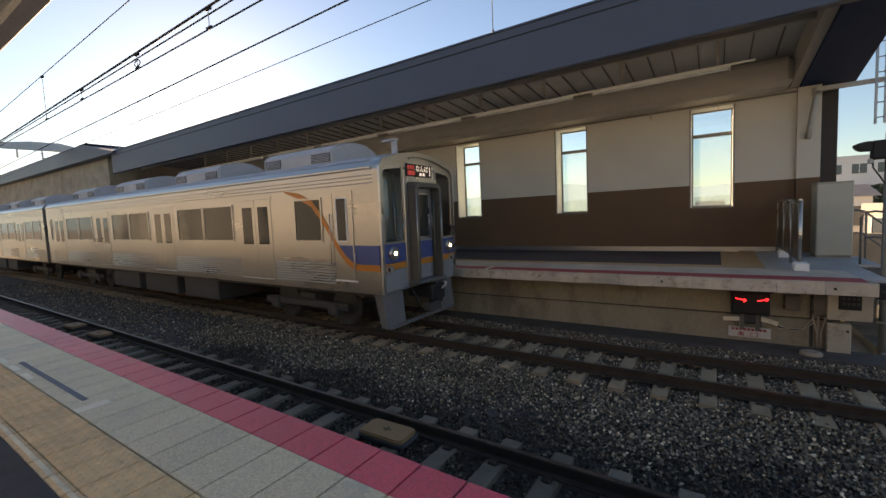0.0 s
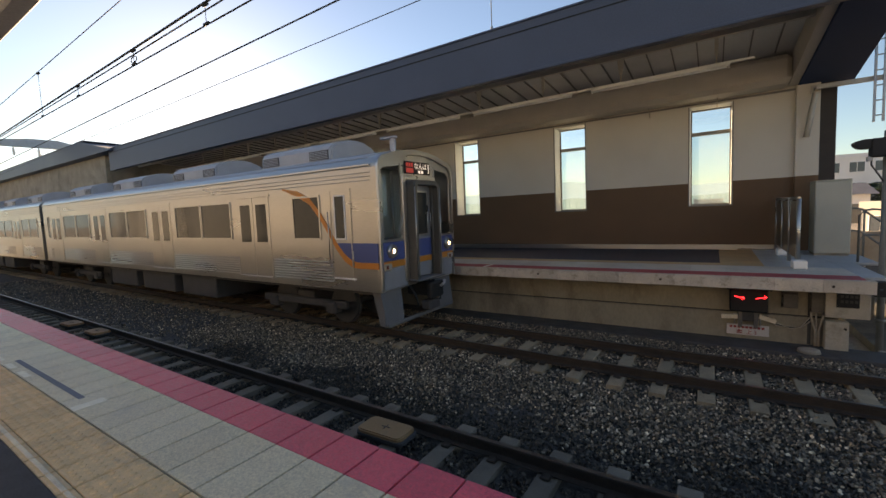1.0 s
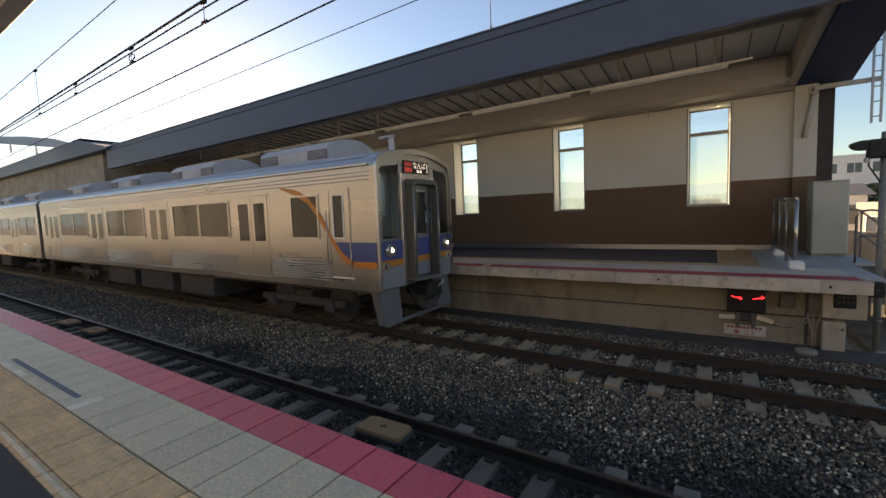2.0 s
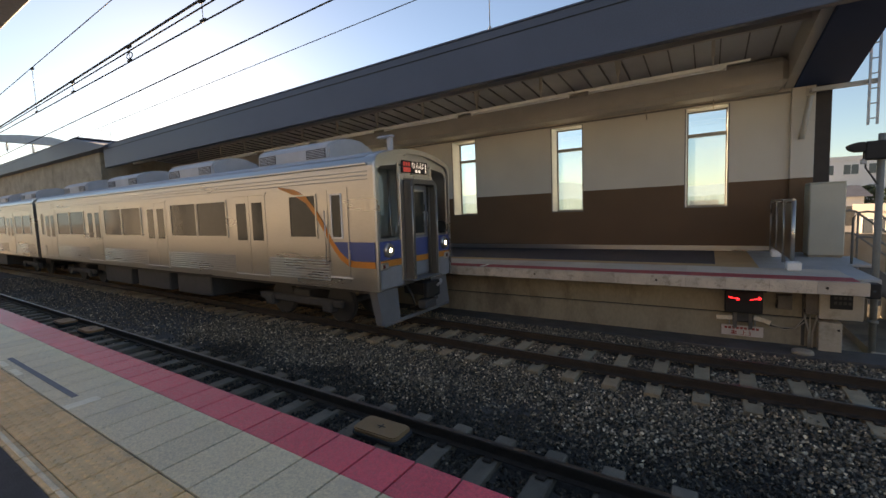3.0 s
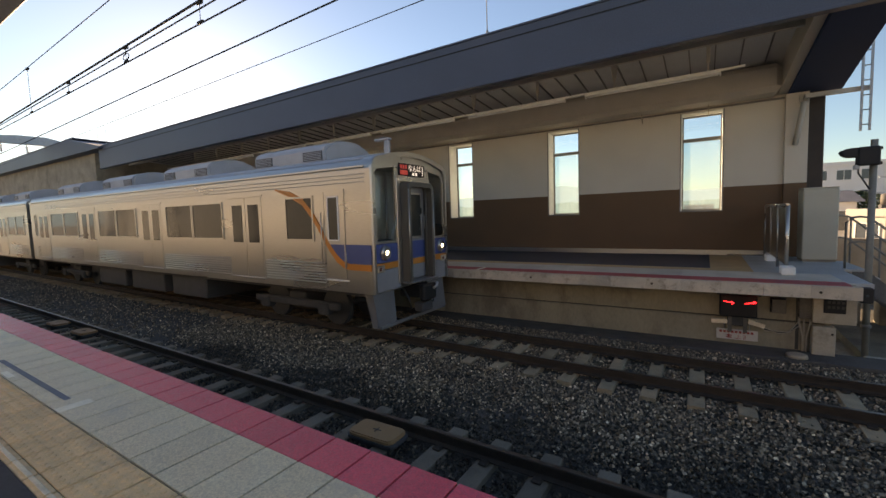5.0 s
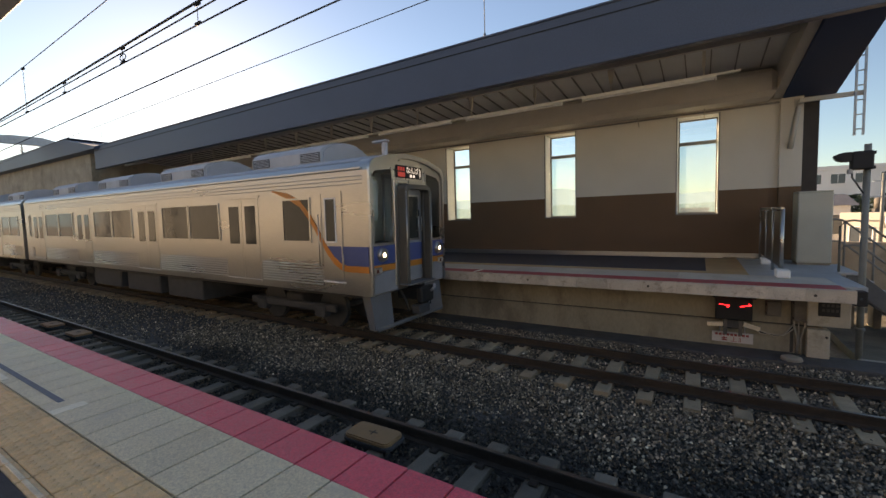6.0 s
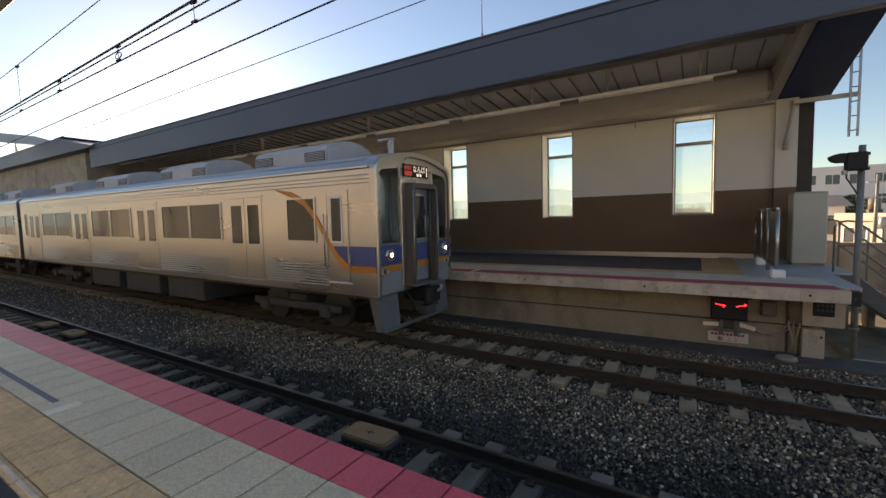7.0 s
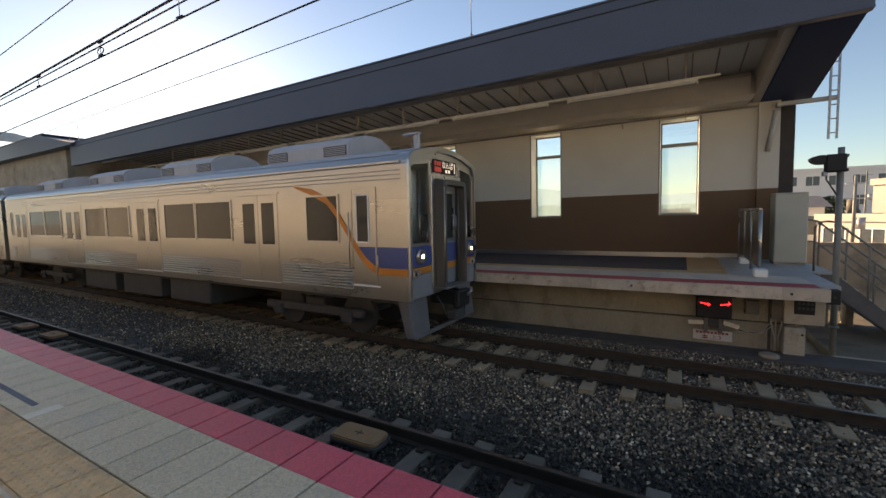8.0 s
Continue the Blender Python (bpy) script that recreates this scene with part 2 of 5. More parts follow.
# ---------------------------------------------------------------- mesh helpers
def box(bm, x0, x1, y0, y1, z0, z1, bevel=0.0, seg=1):
    v = [bm.verts.new((x, y, z)) for x in (x0, x1) for y in (y0, y1) for z in (z0, z1)]
    fs = [bm.faces.new([v[i] for i in q]) for q in
          ((0, 1, 3, 2), (4, 6, 7, 5), (0, 4, 5, 1), (2, 3, 7, 6), (0, 2, 6, 4), (1, 5, 7, 3))]
    if bevel:
        bmesh.ops.bevel(bm, geom=list({e for f in fs for e in f.edges}), offset=bevel, segments=seg, affect="EDGES", profile=0.5)


def tube(bm, pts, r, n=8, cap=True):
    """A round bar along a line of points."""
    pts = [Vector(p) for p in pts]
    rings = []
    for i, p in enumerate(pts):
        a = pts[max(0, i - 1)]
        b = pts[min(len(pts) - 1, i + 1)]
        d = (b - a).normalized()
        side = d.cross(Vector((0, 0, 1)) if abs(d.z) < 0.9 else Vector((1, 0, 0))).normalized()
        up = side.cross(d)
        rr = r[i] if isinstance(r, (list, tuple)) else r
        rings.append([bm.verts.new(p + rr * (math.cos(k * math.tau / n) * side + math.sin(k * math.tau / n) * up)) for k in range(n)])
    for a, b in zip(rings, rings[1:]):
        for k in range(n):
            f = bm.faces.new((a[k], a[(k + 1) % n], b[(k + 1) % n], b[k]))
            f.smooth = True
    if cap:
        bm.faces.new(rings[0])
        bm.faces.new(list(reversed(rings[-1])))


def prism(bm, poly, axis, a, b):
    """A polygon given in the two other axes, drawn out along axis from a to b."""
    def at(p, s):
        return {"x": (s, p[0], p[1]), "y": (p[0], s, p[1]), "z": (p[0], p[1], s)}[axis]
    lo = [bm.verts.new(at(p, a)) for p in poly]
    hi = [bm.verts.new(at(p, b)) for p in poly]
    bm.faces.new(lo)
    bm.faces.new(list(reversed(hi)))
    n = len(poly)
    for i in range(n):
        bm.faces.new((lo[i], hi[i], hi[(i + 1) % n], lo[(i + 1) % n]))


def mesh_of(name, bm, mat):
    bmesh.ops.recalc_face_normals(bm, faces=bm.faces)
    me = bpy.data.meshes.new(name)
    bm.to_mesh(me)
    bm.free()
    for m in (mat if isinstance(mat, (list, tuple)) else (mat,)):
        me.materials.append(m)
    return me


def part(name, bm, mat, parent=None, label="", m=None, kind=""):
    ob = new(name, mesh_of(name, bm, mat))
    if parent:
        ob.parent = parent
    if m is not None:
        ob.matrix_basis = m
    return tagged(ob, label, kind=kind)


def piece(name, me, parent, m):
    ob = new(name, me)
    ob.parent = parent
    ob.matrix_basis = m
    return ob


# the far side of the station falls gently along the line
LEVEL = Matrix.Identity(4)
FAR_FALL = Matrix.Translation((-1.0, 0, 1.17)) @ Matrix.Rotation(-0.0085, 4, "Y") @ Matrix.Translation((1.0, 0, -1.17))
SITE = [LEVEL]


def thing(name, label, category, m=None, group="", kind=""):
    ob = new(name)
    ob.empty_display_size = 0.2
    ob.matrix_basis = SITE[0] @ (LEVEL if m is None else m)
    return tagged(ob, label, category, group, kind)


def solid(name, bm, mat, label, category, m=None, group="", kind=""):
    ob = new(name, mesh_of(name, bm, mat))
    ob.matrix_basis = SITE[0] @ (LEVEL if m is None else m)
    return tagged(ob, label, category, group, kind)


def B(*boxes, bevel=0.0):
    bm = bmesh.new()
    for b in boxes:
        box(bm, *b, bevel=bevel)
    return bm


def T(*tubes):
    bm = bmesh.new()
    for pts, r in tubes:
        tube(bm, pts, r)
    return bm


# ---------------------------------------------------------------- places
NEAR_Z, FAR_Z = 1.10, 1.17
EDGE_Y = 1.775
TRACK_Y = (3.30, 7.36)
FAR_EDGE_Y = 8.90
WALL_Y = 13.90
ROOF_Y = 9.20
X_END = 2.12
X_L, X_R = -62.0, 30.0

# ---------------------------------------------------------------- ground and tracks
bm = bmesh.new()
bmesh.ops.create_grid(bm, x_segments=40, y_segments=40, size=1500)
for v in bm.verts:
    v.co.z = -0.42
solid("ground", bm, M_GROUND, "bare trodden soil around the station", "ground", kind="structure")

bm = bmesh.new()
xs = np.linspace(X_L, 12, 186)
ys = np.linspace(1.9, 9.42, 26)
rows_ = []
for x in xs:
    rows_.append([bm.verts.new((x, y, -0.235 + 0.03 * noise.noise((x * 1.7, y * 1.7, 0)) - 0.012)) for y in ys])
for a, b in zip(rows_, rows_[1:]):
    for i in range(len(ys) - 1):
        bm.faces.new((a[i], b[i], b[i + 1], a[i + 1]))
solid("ballast_bed", bm, M_BED, "dark dusty bed under the track ballast", "track bed", kind="structure")


def rail_mesh(length):
    prof = [(-0.062, -0.152), (0.062, -0.152), (0.062, -0.140), (0.012, -0.122), (0.010, -0.046), (0.033, -0.036), (0.033, -0.006),
            (0.026, 0.0), (-0.026, 0.0), (-0.033, -0.006), (-0.033, -0.036), (-0.010, -0.046), (-0.012, -0.122), (-0.062, -0.140)]
    bm = bmesh.new()
    prism(bm, prof, "x", 0, length)
    bm.normal_update()
    for f in bm.faces:
        c = f.calc_center_median()
        if c.z > -0.004 and abs(f.normal.z) > 0.9:
            f.material_index = 1
    return mesh_of("rail", bm, (M_RUST, M_RAILTOP))


RAIL = rail_mesh(X_R - X_L)


def sleeper_mesh(mat):
    bm = bmesh.new()
    prof = [(-0.12, -0.36), (0.12, -0.36), (0.105, -0.172), (0.09, -0.165), (-0.09, -0.165), (-0.105, -0.172)]
    prism(bm, prof, "y", -1.0, 1.0)
    return mesh_of("sleeper", bm, mat)


def clip_mesh():
    bm = bmesh.new()
    box(bm, -0.05, 0.05, 0.04, 0.14, -0.168, -0.13, bevel=0.012)
    return mesh_of("rail_clip", bm, M_RUST)


SLEEPERS, CLIP = (sleeper_mesh(M_SLEEPER_SHADED), sleeper_mesh(M_SLEEPER)), clip_mesh()
SLEEPER_X = {0: -1.94, 1: -0.05}


def railway_track(k):
    track = thing("railway_track", "narrow-gauge track of rusty rails on grey concrete sleepers", "railway track", pose(0, TRACK_Y[k], 0))
    for s in (-1, 1):
        piece("rail", RAIL, track, pose(X_L, s * 0.566, 0))
    step = 0.595
    x = SLEEPER_X[k] - step * 90
    n = 0
    while x < 9:
        if x > -55:
            jit = 0.012 * math.sin(n * 7.3)
            s = piece("sleeper", SLEEPERS[k], track, pose(x + jit, 0, 0, 0, 0, 0.6 * math.sin(n * 3.1)))
            if x > -16:
                for q in (-1, 1):
                    for turn in (0, 180):
                        piece("rail_clip", CLIP, track, pose(x + jit, q * 0.566, 0, 0, 0, turn))
        x += step
        n += 1


# loose stones: one object per patch of the bed
def stones(name, label, count, xr, yr, keep, seed, mat):
    rng = np.random.default_rng(seed)
    base = np.array([(0, 0, 1), (0, 0, -1), (1, 0, 0), (-1, 0, 0), (0, 1, 0), (0, -1, 0),
                     (0.65, 0.65, 0.45), (-0.65, 0.65, -0.45), (0.65, -0.65, -0.4), (-0.65, -0.65, 0.45)])
    tri = np.array([(0, 2, 6), (0, 6, 4), (4, 6, 2), (0, 4, 3), (0, 3, 9), (0, 9, 5), (0, 5, 2), (1, 8, 5), (1, 2, 8), (2, 5, 8),
                    (1, 4, 2), (1, 7, 4), (1, 3, 7), (3, 4, 7), (1, 5, 3), (3, 5, 9)])
    p = np.stack([rng.uniform(*xr, count), rng.uniform(*yr, count)], 1)
    p = p[keep(p[:, 0], p[:, 1], rng.random(count))]
    n = len(p)
    size = rng.uniform(0.011, 0.024, (n, 1, 1)) * rng.uniform(0.7, 1.25, (n, 1, 3))
    v = base[None] * size * rng.uniform(0.75, 1.2, (n, 10, 1))
    a, b = rng.uniform(0, math.tau, n), rng.uniform(-0.7, 0.7, n)
    ca, sa, cb, sb = np.cos(a), np.sin(a), np.cos(b), np.sin(b)
    x, y, z = v[..., 0], v[..., 1], v[..., 2]
    y, z = cb[:, None] * y - sb[:, None] * z, sb[:, None] * y + cb[:, None] * z
    x, y = ca[:, None] * x - sa[:, None] * y, sa[:, None] * x + ca[:, None] * y
    hill = 0.03 * np.sin(p[:, 0] * 1.3 + 1.7 * np.sin(p[:, 1])) * np.cos(p[:, 1] * 1.9)
    zc = -0.215 + hill + rng.uniform(-0.02, 0.03, n)
    v = np.stack([x + p[:, :1], y + p[:, 1:], z + zc[:, None]], -1).reshape(-1, 3)
    f = (tri[None] + 10 * np.arange(n)[:, None, None]).reshape(-1, 3)
    me = bpy.data.meshes.new(name)
    me.from_pydata(v.tolist(), [], f.tolist())
    me.materials.append(mat)
    tagged(new(name, me), label, "ballast", kind="stuff")


def keep_stone(x, y, r):
    ok = np.ones(len(x), bool)
    for k in (0, 1):
        d = np.abs(y - TRACK_Y[k])
        for s in (-1, 1):
            ok &= np.abs(y - TRACK_Y[k] - s * 0.566) > 0.085
        ph = np.abs((x - SLEEPER_X[k] + 0.2975) % 0.595 - 0.2975)
        ok &= ~((d < 1.02) & (ph < 0.125) & (r > 0.03))
    return ok


def darkened(x, y):
    """Where brake dust and painted platform shade darken the stones: the near track and an uneven fringe beside it."""
    return y < 4.9 + 0.25 * np.sin(x * 2.1) + 0.9 * (np.modf(np.abs(np.sin(x * 127.1 + y * 311.7)) * 43758.5)[0] - 0.5)


# ---------------------------------------------------------------- near platform
def near_platform():
    p = thing("near_platform", "platform with grey, pink and yellow tactile paving", "platform", kind="structure")
    part("slab", B((X_L, 10, -3.2, EDGE_Y - 0.25, -0.4, 0.92), (X_L, 10, -3.2, EDGE_Y - 0.012, 0.92, 1.055)), M_CONC, p)
    part("asphalt", B((X_L, 10, -3.2, 0.585, 1.0551, 1.098)), M_ASPHALT, p, "dark asphalt surface")
    part("joint_bed", B((X_L, 10, 0.5851, EDGE_Y - 0.012, 1.0551, 1.086)), M_JOINT, p, "dark joint mortar")
    x0, step = -1.97, 0.30

    def tile(name, y0, y1, mat, gap=0.012, b=0.002):
        bm = bmesh.new()
        box(bm, gap / 2, step - gap / 2, y0 + 0.001, y1 - 0.001, 1.03, 1.10, bevel=b)
        return mesh_of(name, bm, mat)

    def tactile():
        bm = bmesh.new()
        box(bm, 0.0075, 0.2925, 0.665, 0.976, 1.05, 1.10, bevel=0.003)
        box(bm, 0.0075, 0.2925, 0.588, 0.660, 1.05, 1.098, bevel=0.003)
        for i in range(5):
            for j in range(5):
                cx, cy = 0.03 + 0.06 * i, 0.702 + 0.060 * j
                rings = []
                for r, z in ((0.0185, 1.0995), (0.0150, 1.1045), (0.0085, 1.1065)):
                    rings.append([bm.verts.new((cx + r * math.cos(k * math.tau / 8), cy + r * math.sin(k * math.tau / 8), z)) for k in range(8)])
                for a, b in zip(rings, rings[1:]):
                    for k in range(8):
                        bm.faces.new((a[k], a[(k + 1) % 8], b[(k + 1) % 8], b[k]))
                bm.faces.new(rings[-1])
        return mesh_of("tactile_tile", bm, M_YELLOW)

    def bar():
        bm = bmesh.new()
        box(bm, 0.008, 0.292, 0.612, 0.637, 1.0965, 1.104, bevel=0.003)
        return mesh_of("guide_bar", bm, M_CREAMLINE)

    grey, pink, tact, gb = tile("grey_tile", 0.984, 1.48, M_TILE), tile("pink_tile", 1.48, EDGE_Y, M_PINK), tactile(), bar()
    for i in range(-125, 39):
        m = pose(x0 + step * i, 0, 0)
        for name, me in (("grey_tile", grey), ("pink_tile", pink), ("tactile_tile", tact)):
            piece(name, me, p, m @ pose(0, 0, 0.0012 * math.sin(i * 12.9 + len(name))))
        if i > -60:
            piece("guide_bar", gb, p, m)
    return p


near_platform()
# floor marks of tape
solid("tape_mark", B((-4.16, -4.05, 0.985, 1.20, 1.1005, 1.103), bevel=0.0008), M_TAPE, "short white tape mark on grey platform tiles", "floor mark")
for tx in (-5.68, -6.14, -6.62):
    solid("tape_mark", B((tx, tx + 0.27, 0.995, 1.045, 1.1005, 1.103), bevel=0.0008), M_TAPE, "short white tape mark beside the tactile paving", "floor mark", group="tape marks")
solid("tape_strip", B((-6.2, -4.30, 1.085, 1.128, 1.1005, 1.1025), bevel=0.0006),
      material("blue_grey_tape", (0.10, 0.115, 0.15), 0.6), "long blue-grey tape strip on grey platform tiles", "floor mark")

SITE[0] = FAR_FALL
solid("tape_mark", B((-4.74, -4.66, 8.99, 9.42, FAR_Z + 0.0005, FAR_Z + 0.003), bevel=0.0008), M_TAPE, "short white tape mark across the red edge line", "floor mark")

SITE[0] = LEVEL
# near canopy
can = thing("near_canopy", "pale grey canopy edge over the near platform", "canopy", kind="structure")
part("canopy_soffit", B((X_L, -3.6, -1.9, 1.05, 4.36, 4.42)), M_SOFFIT, can)
part("canopy_gutter", B((X_L, -3.55, 1.052, 1.22, 4.31, 4.60), bevel=0.02), M_SOFFIT, can)
part("canopy_roof", B((X_L, -3.6, -1.95, 1.05, 4.45, 4.58)), M_FASCIA, can)
for px in range(-50, -3, 8):
    part("canopy_post", B((px - 2.1, px - 1.9, -1.5, -1.3, 1.1, 4.36), bevel=0.02), M_BEAM, can)

# ---------------------------------------------------------------- far platform
SITE[0] = FAR_FALL


def far_platform():
    p = thing("far_platform", "raised concrete platform with a red edge line", "platform", kind="structure")
    z = FAR_Z
    part("slab", B((X_L, X_END - 0.02, FAR_EDGE_Y + 0.03, 15.5, 0.96, z - 0.012)), M_CONC, p)
    part("upper_wall", B((X_L, X_END - 0.1, 9.74, 10.2, 0.375, 0.96)), M_WALLCONC, p, "stained concrete wall under the platform")
    part("wall_seam", B((1.44, 1.49, 9.7375, 9.7395, 0.38, 0.95), (1.44, 1.49, 9.7545, 9.7565, -0.16, 0.335)), M_JOINT, p, "dark stained seam down the wall")
    part("wall_joint", B((X_L, X_END - 0.25, 9.80, 10.2, 0.34, 0.3749)), M_JOINT, p, "dark recessed joint")
    part("footing_wall", B((X_L, X_END - 0.25, 9.757, 10.2, -0.42, 0.34), bevel=0.008), M_WALLCONC, p, "lighter concrete footing wall")
    part("drain_strip", B((X_L, 9.0, 9.10, 9.754, -0.42, -0.165), bevel=0.01), M_DRAIN, p, "dark concrete drain cover strip")
    bm = bmesh.new()
    box(bm, 0.0015, 0.6185, FAR_EDGE_Y, FAR_EDGE_Y + 0.14, 0.955, z - 0.004, bevel=0.003)
    me = mesh_of("edge_block", bm, M_EDGE)
    n = int((X_END - X_L) / 0.62)
    for i in range(n):
        if i < 60:
            piece("edge_block", me, p, pose(X_END - 0.62 * (i + 1), 0.003 * math.sin(i * 5.1), 0.002 * math.sin(i * 3.3)))
    part("edge_beam", B((X_L, X_END - 0.62 * 60 - 0.01, FAR_EDGE_Y, FAR_EDGE_Y + 0.14, 0.955, z - 0.004)), M_EDGE, p)
    part("edge_line", B((X_L, X_END - 0.1, FAR_EDGE_Y + 0.09, FAR_EDGE_Y + 0.141, z - 0.0035, z), (X_L, X_END - 0.1, FAR_EDGE_Y + 0.141, 9.43, z - 0.01, z)), M_REDLINE, p, "worn red edge line")
    bm = bmesh.new()
    box(bm, 0.0015, 0.5985, 9.436, 10.398, z - 0.04, z, bevel=0.002)
    slab = mesh_of("paving_slab", bm, M_EDGEPAVE)
    for i in range(64):
        piece("paving_slab", slab, p, pose(X_END - 0.1 - 0.6 * (i + 1), 0, 0.001 * math.sin(i * 4.7)))
    part("tactile_strip", B((X_L, 0.12, 10.404, 10.80, z - 0.01, z)), M_TANFLOOR, p, "tan tactile strip")
    part("navy_floor", B((X_L, 0.12, 10.804, 13.88, z - 0.01, z)), M_NAVYFLOOR, p, "dark navy floor surface")
    part("tan_floor", B((0.124, 0.86, 10.404, 13.88, z - 0.01, z)), M_TANFLOOR, p, "tan floor surface")
    part("grey_floor", B((0.864, X_END - 0.1, 10.404, 13.88, z - 0.01, z)), M_GREYFLOOR, p, "pale blue-grey floor surface")
    part("end_floor", B((X_END - 0.096, 2.34, 9.3, 13.2, 0.96, z)), M_GREYFLOOR, p, "pale grey floor at the platform end")
    return p


far_platform()

WINS = [(-0.60, 0.40), (-4.48, -3.48), (-8.36, -7.36), (-12.24, -11.24), (-16.12, -15.12), (-20.0, -19.0)]
WIN_Z = (2.42, 5.17)
SPLIT_Z = 3.05


def station_wall():
    w = thing("wall_north", "two-tone station wall, cream over brown", "wall", kind="structure")
    y0, y1 = WALL_Y, WALL_Y + 0.70
    cuts = sorted(WINS)
    xs = [X_L] + [c for ab in cuts for c in ab] + [2.16]
    lo, hi = [], []
    for i in range(0, len(xs), 2):
        lo.append((xs[i], xs[i + 1], y0, y1, FAR_Z, SPLIT_Z))
        hi.append((xs[i], xs[i + 1], y0, y1, SPLIT_Z, 5.9))
    for a, b in cuts:
        lo.append((a, b, y0, y1, FAR_Z, WIN_Z[0]))
        hi.append((a, b, y0, y1, WIN_Z[1], 5.9))
    part("lower_wall", B(*lo), M_BROWN, w, "brown painted lower wall")
    part("upper_wall", B(*hi), M_CREAM, w, "cream painted upper wall")
    part("skirting", B((X_L, 2.14, y0 - 0.03, y0 - 0.002, FAR_Z, FAR_Z + 0.14), bevel=0.004), M_STEEL, w, "bright metal skirting")
    part("wall_pilaster", B((1.70, 2.158, y0 - 0.12, y0 - 0.002, SPLIT_Z, 5.3), bevel=0.01), M_CREAM, w, "cream pilaster")
    part("lower_pilaster", B((1.70, 2.158, y0 - 0.12, y0 - 0.002, FAR_Z, SPLIT_Z - 0.002), bevel=0.01), M_BROWN, w, "brown pilaster foot")
    part("end_column", B((2.164, 2.48, y0, y1, FAR_Z, 5.6), bevel=0.015), M_BLACK, w, "dark brown end column").data.materials[0] = M_DARKCOLUMN
    part("wall_trim", B((X_L, 1.69, y0 - 0.04, y0 - 0.002, 5.20, 5.25)), M_FRAME, w, "thin dark trim under the roof beam")
    for i, (a, b) in enumerate(WINS):
        win = thing(f"window_{i + 1}", "tall narrow window with a transom and hazy glass", "window", kind="structure")
        yy = WALL_Y + 0.55
        z0, z1 = WIN_Z
        t = 0.045
        part("window_frame", B((a, a + t, yy, yy + 0.07, z0, z1), (b - t, b, yy, yy + 0.07, z0, z1),
                               (a + t, b - t, yy, yy + 0.07, z0, z0 + t), (a + t, b - t, yy, yy + 0.07, z1 - t, z1)), M_FRAME, win)
        part("transom", B((a + t, b - t, yy - 0.03, yy + 0.07, 4.43, 4.525)), M_FRAME, win)
        lower = part("pane", B((a + t, b - t, yy + 0.03, yy + 0.036, z0 + t, 4.43)), M_PANE, win, "hazy lower pane")
        upper = part("pane", B((a + t, b - t, yy + 0.03, yy + 0.036, 4.525, z1 - t)), M_PANE_CLEAR, win)
        lower.visible_shadow = upper.visible_shadow = False
        part("reveal_lining", B((a, a + 0.012, WALL_Y + 0.02, yy - 0.002, z0 + 0.006, z1 - 0.014), (b - 0.012, b, WALL_Y + 0.02, yy - 0.002, z0 + 0.006, z1 - 0.014),
                                (a + 0.002, b - 0.002, WALL_Y + 0.02, yy - 0.002, z1 - 0.012, z1)), M_REVEAL, win, "pale satin metal lining of the opening")
        part("window_sill", B((a - 0.02, b + 0.02, WALL_Y - 0.015, yy, z0 - 0.03, z0 + 0.004)), M_FRAME, win)
        part("front_trim", B((a - 0.025, a, WALL_Y - 0.012, WALL_Y + 0.03, z0, z1), (b, b + 0.025, WALL_Y - 0.012, WALL_Y + 0.03, z0, z1)), M_FRAME, win)


station_wall()


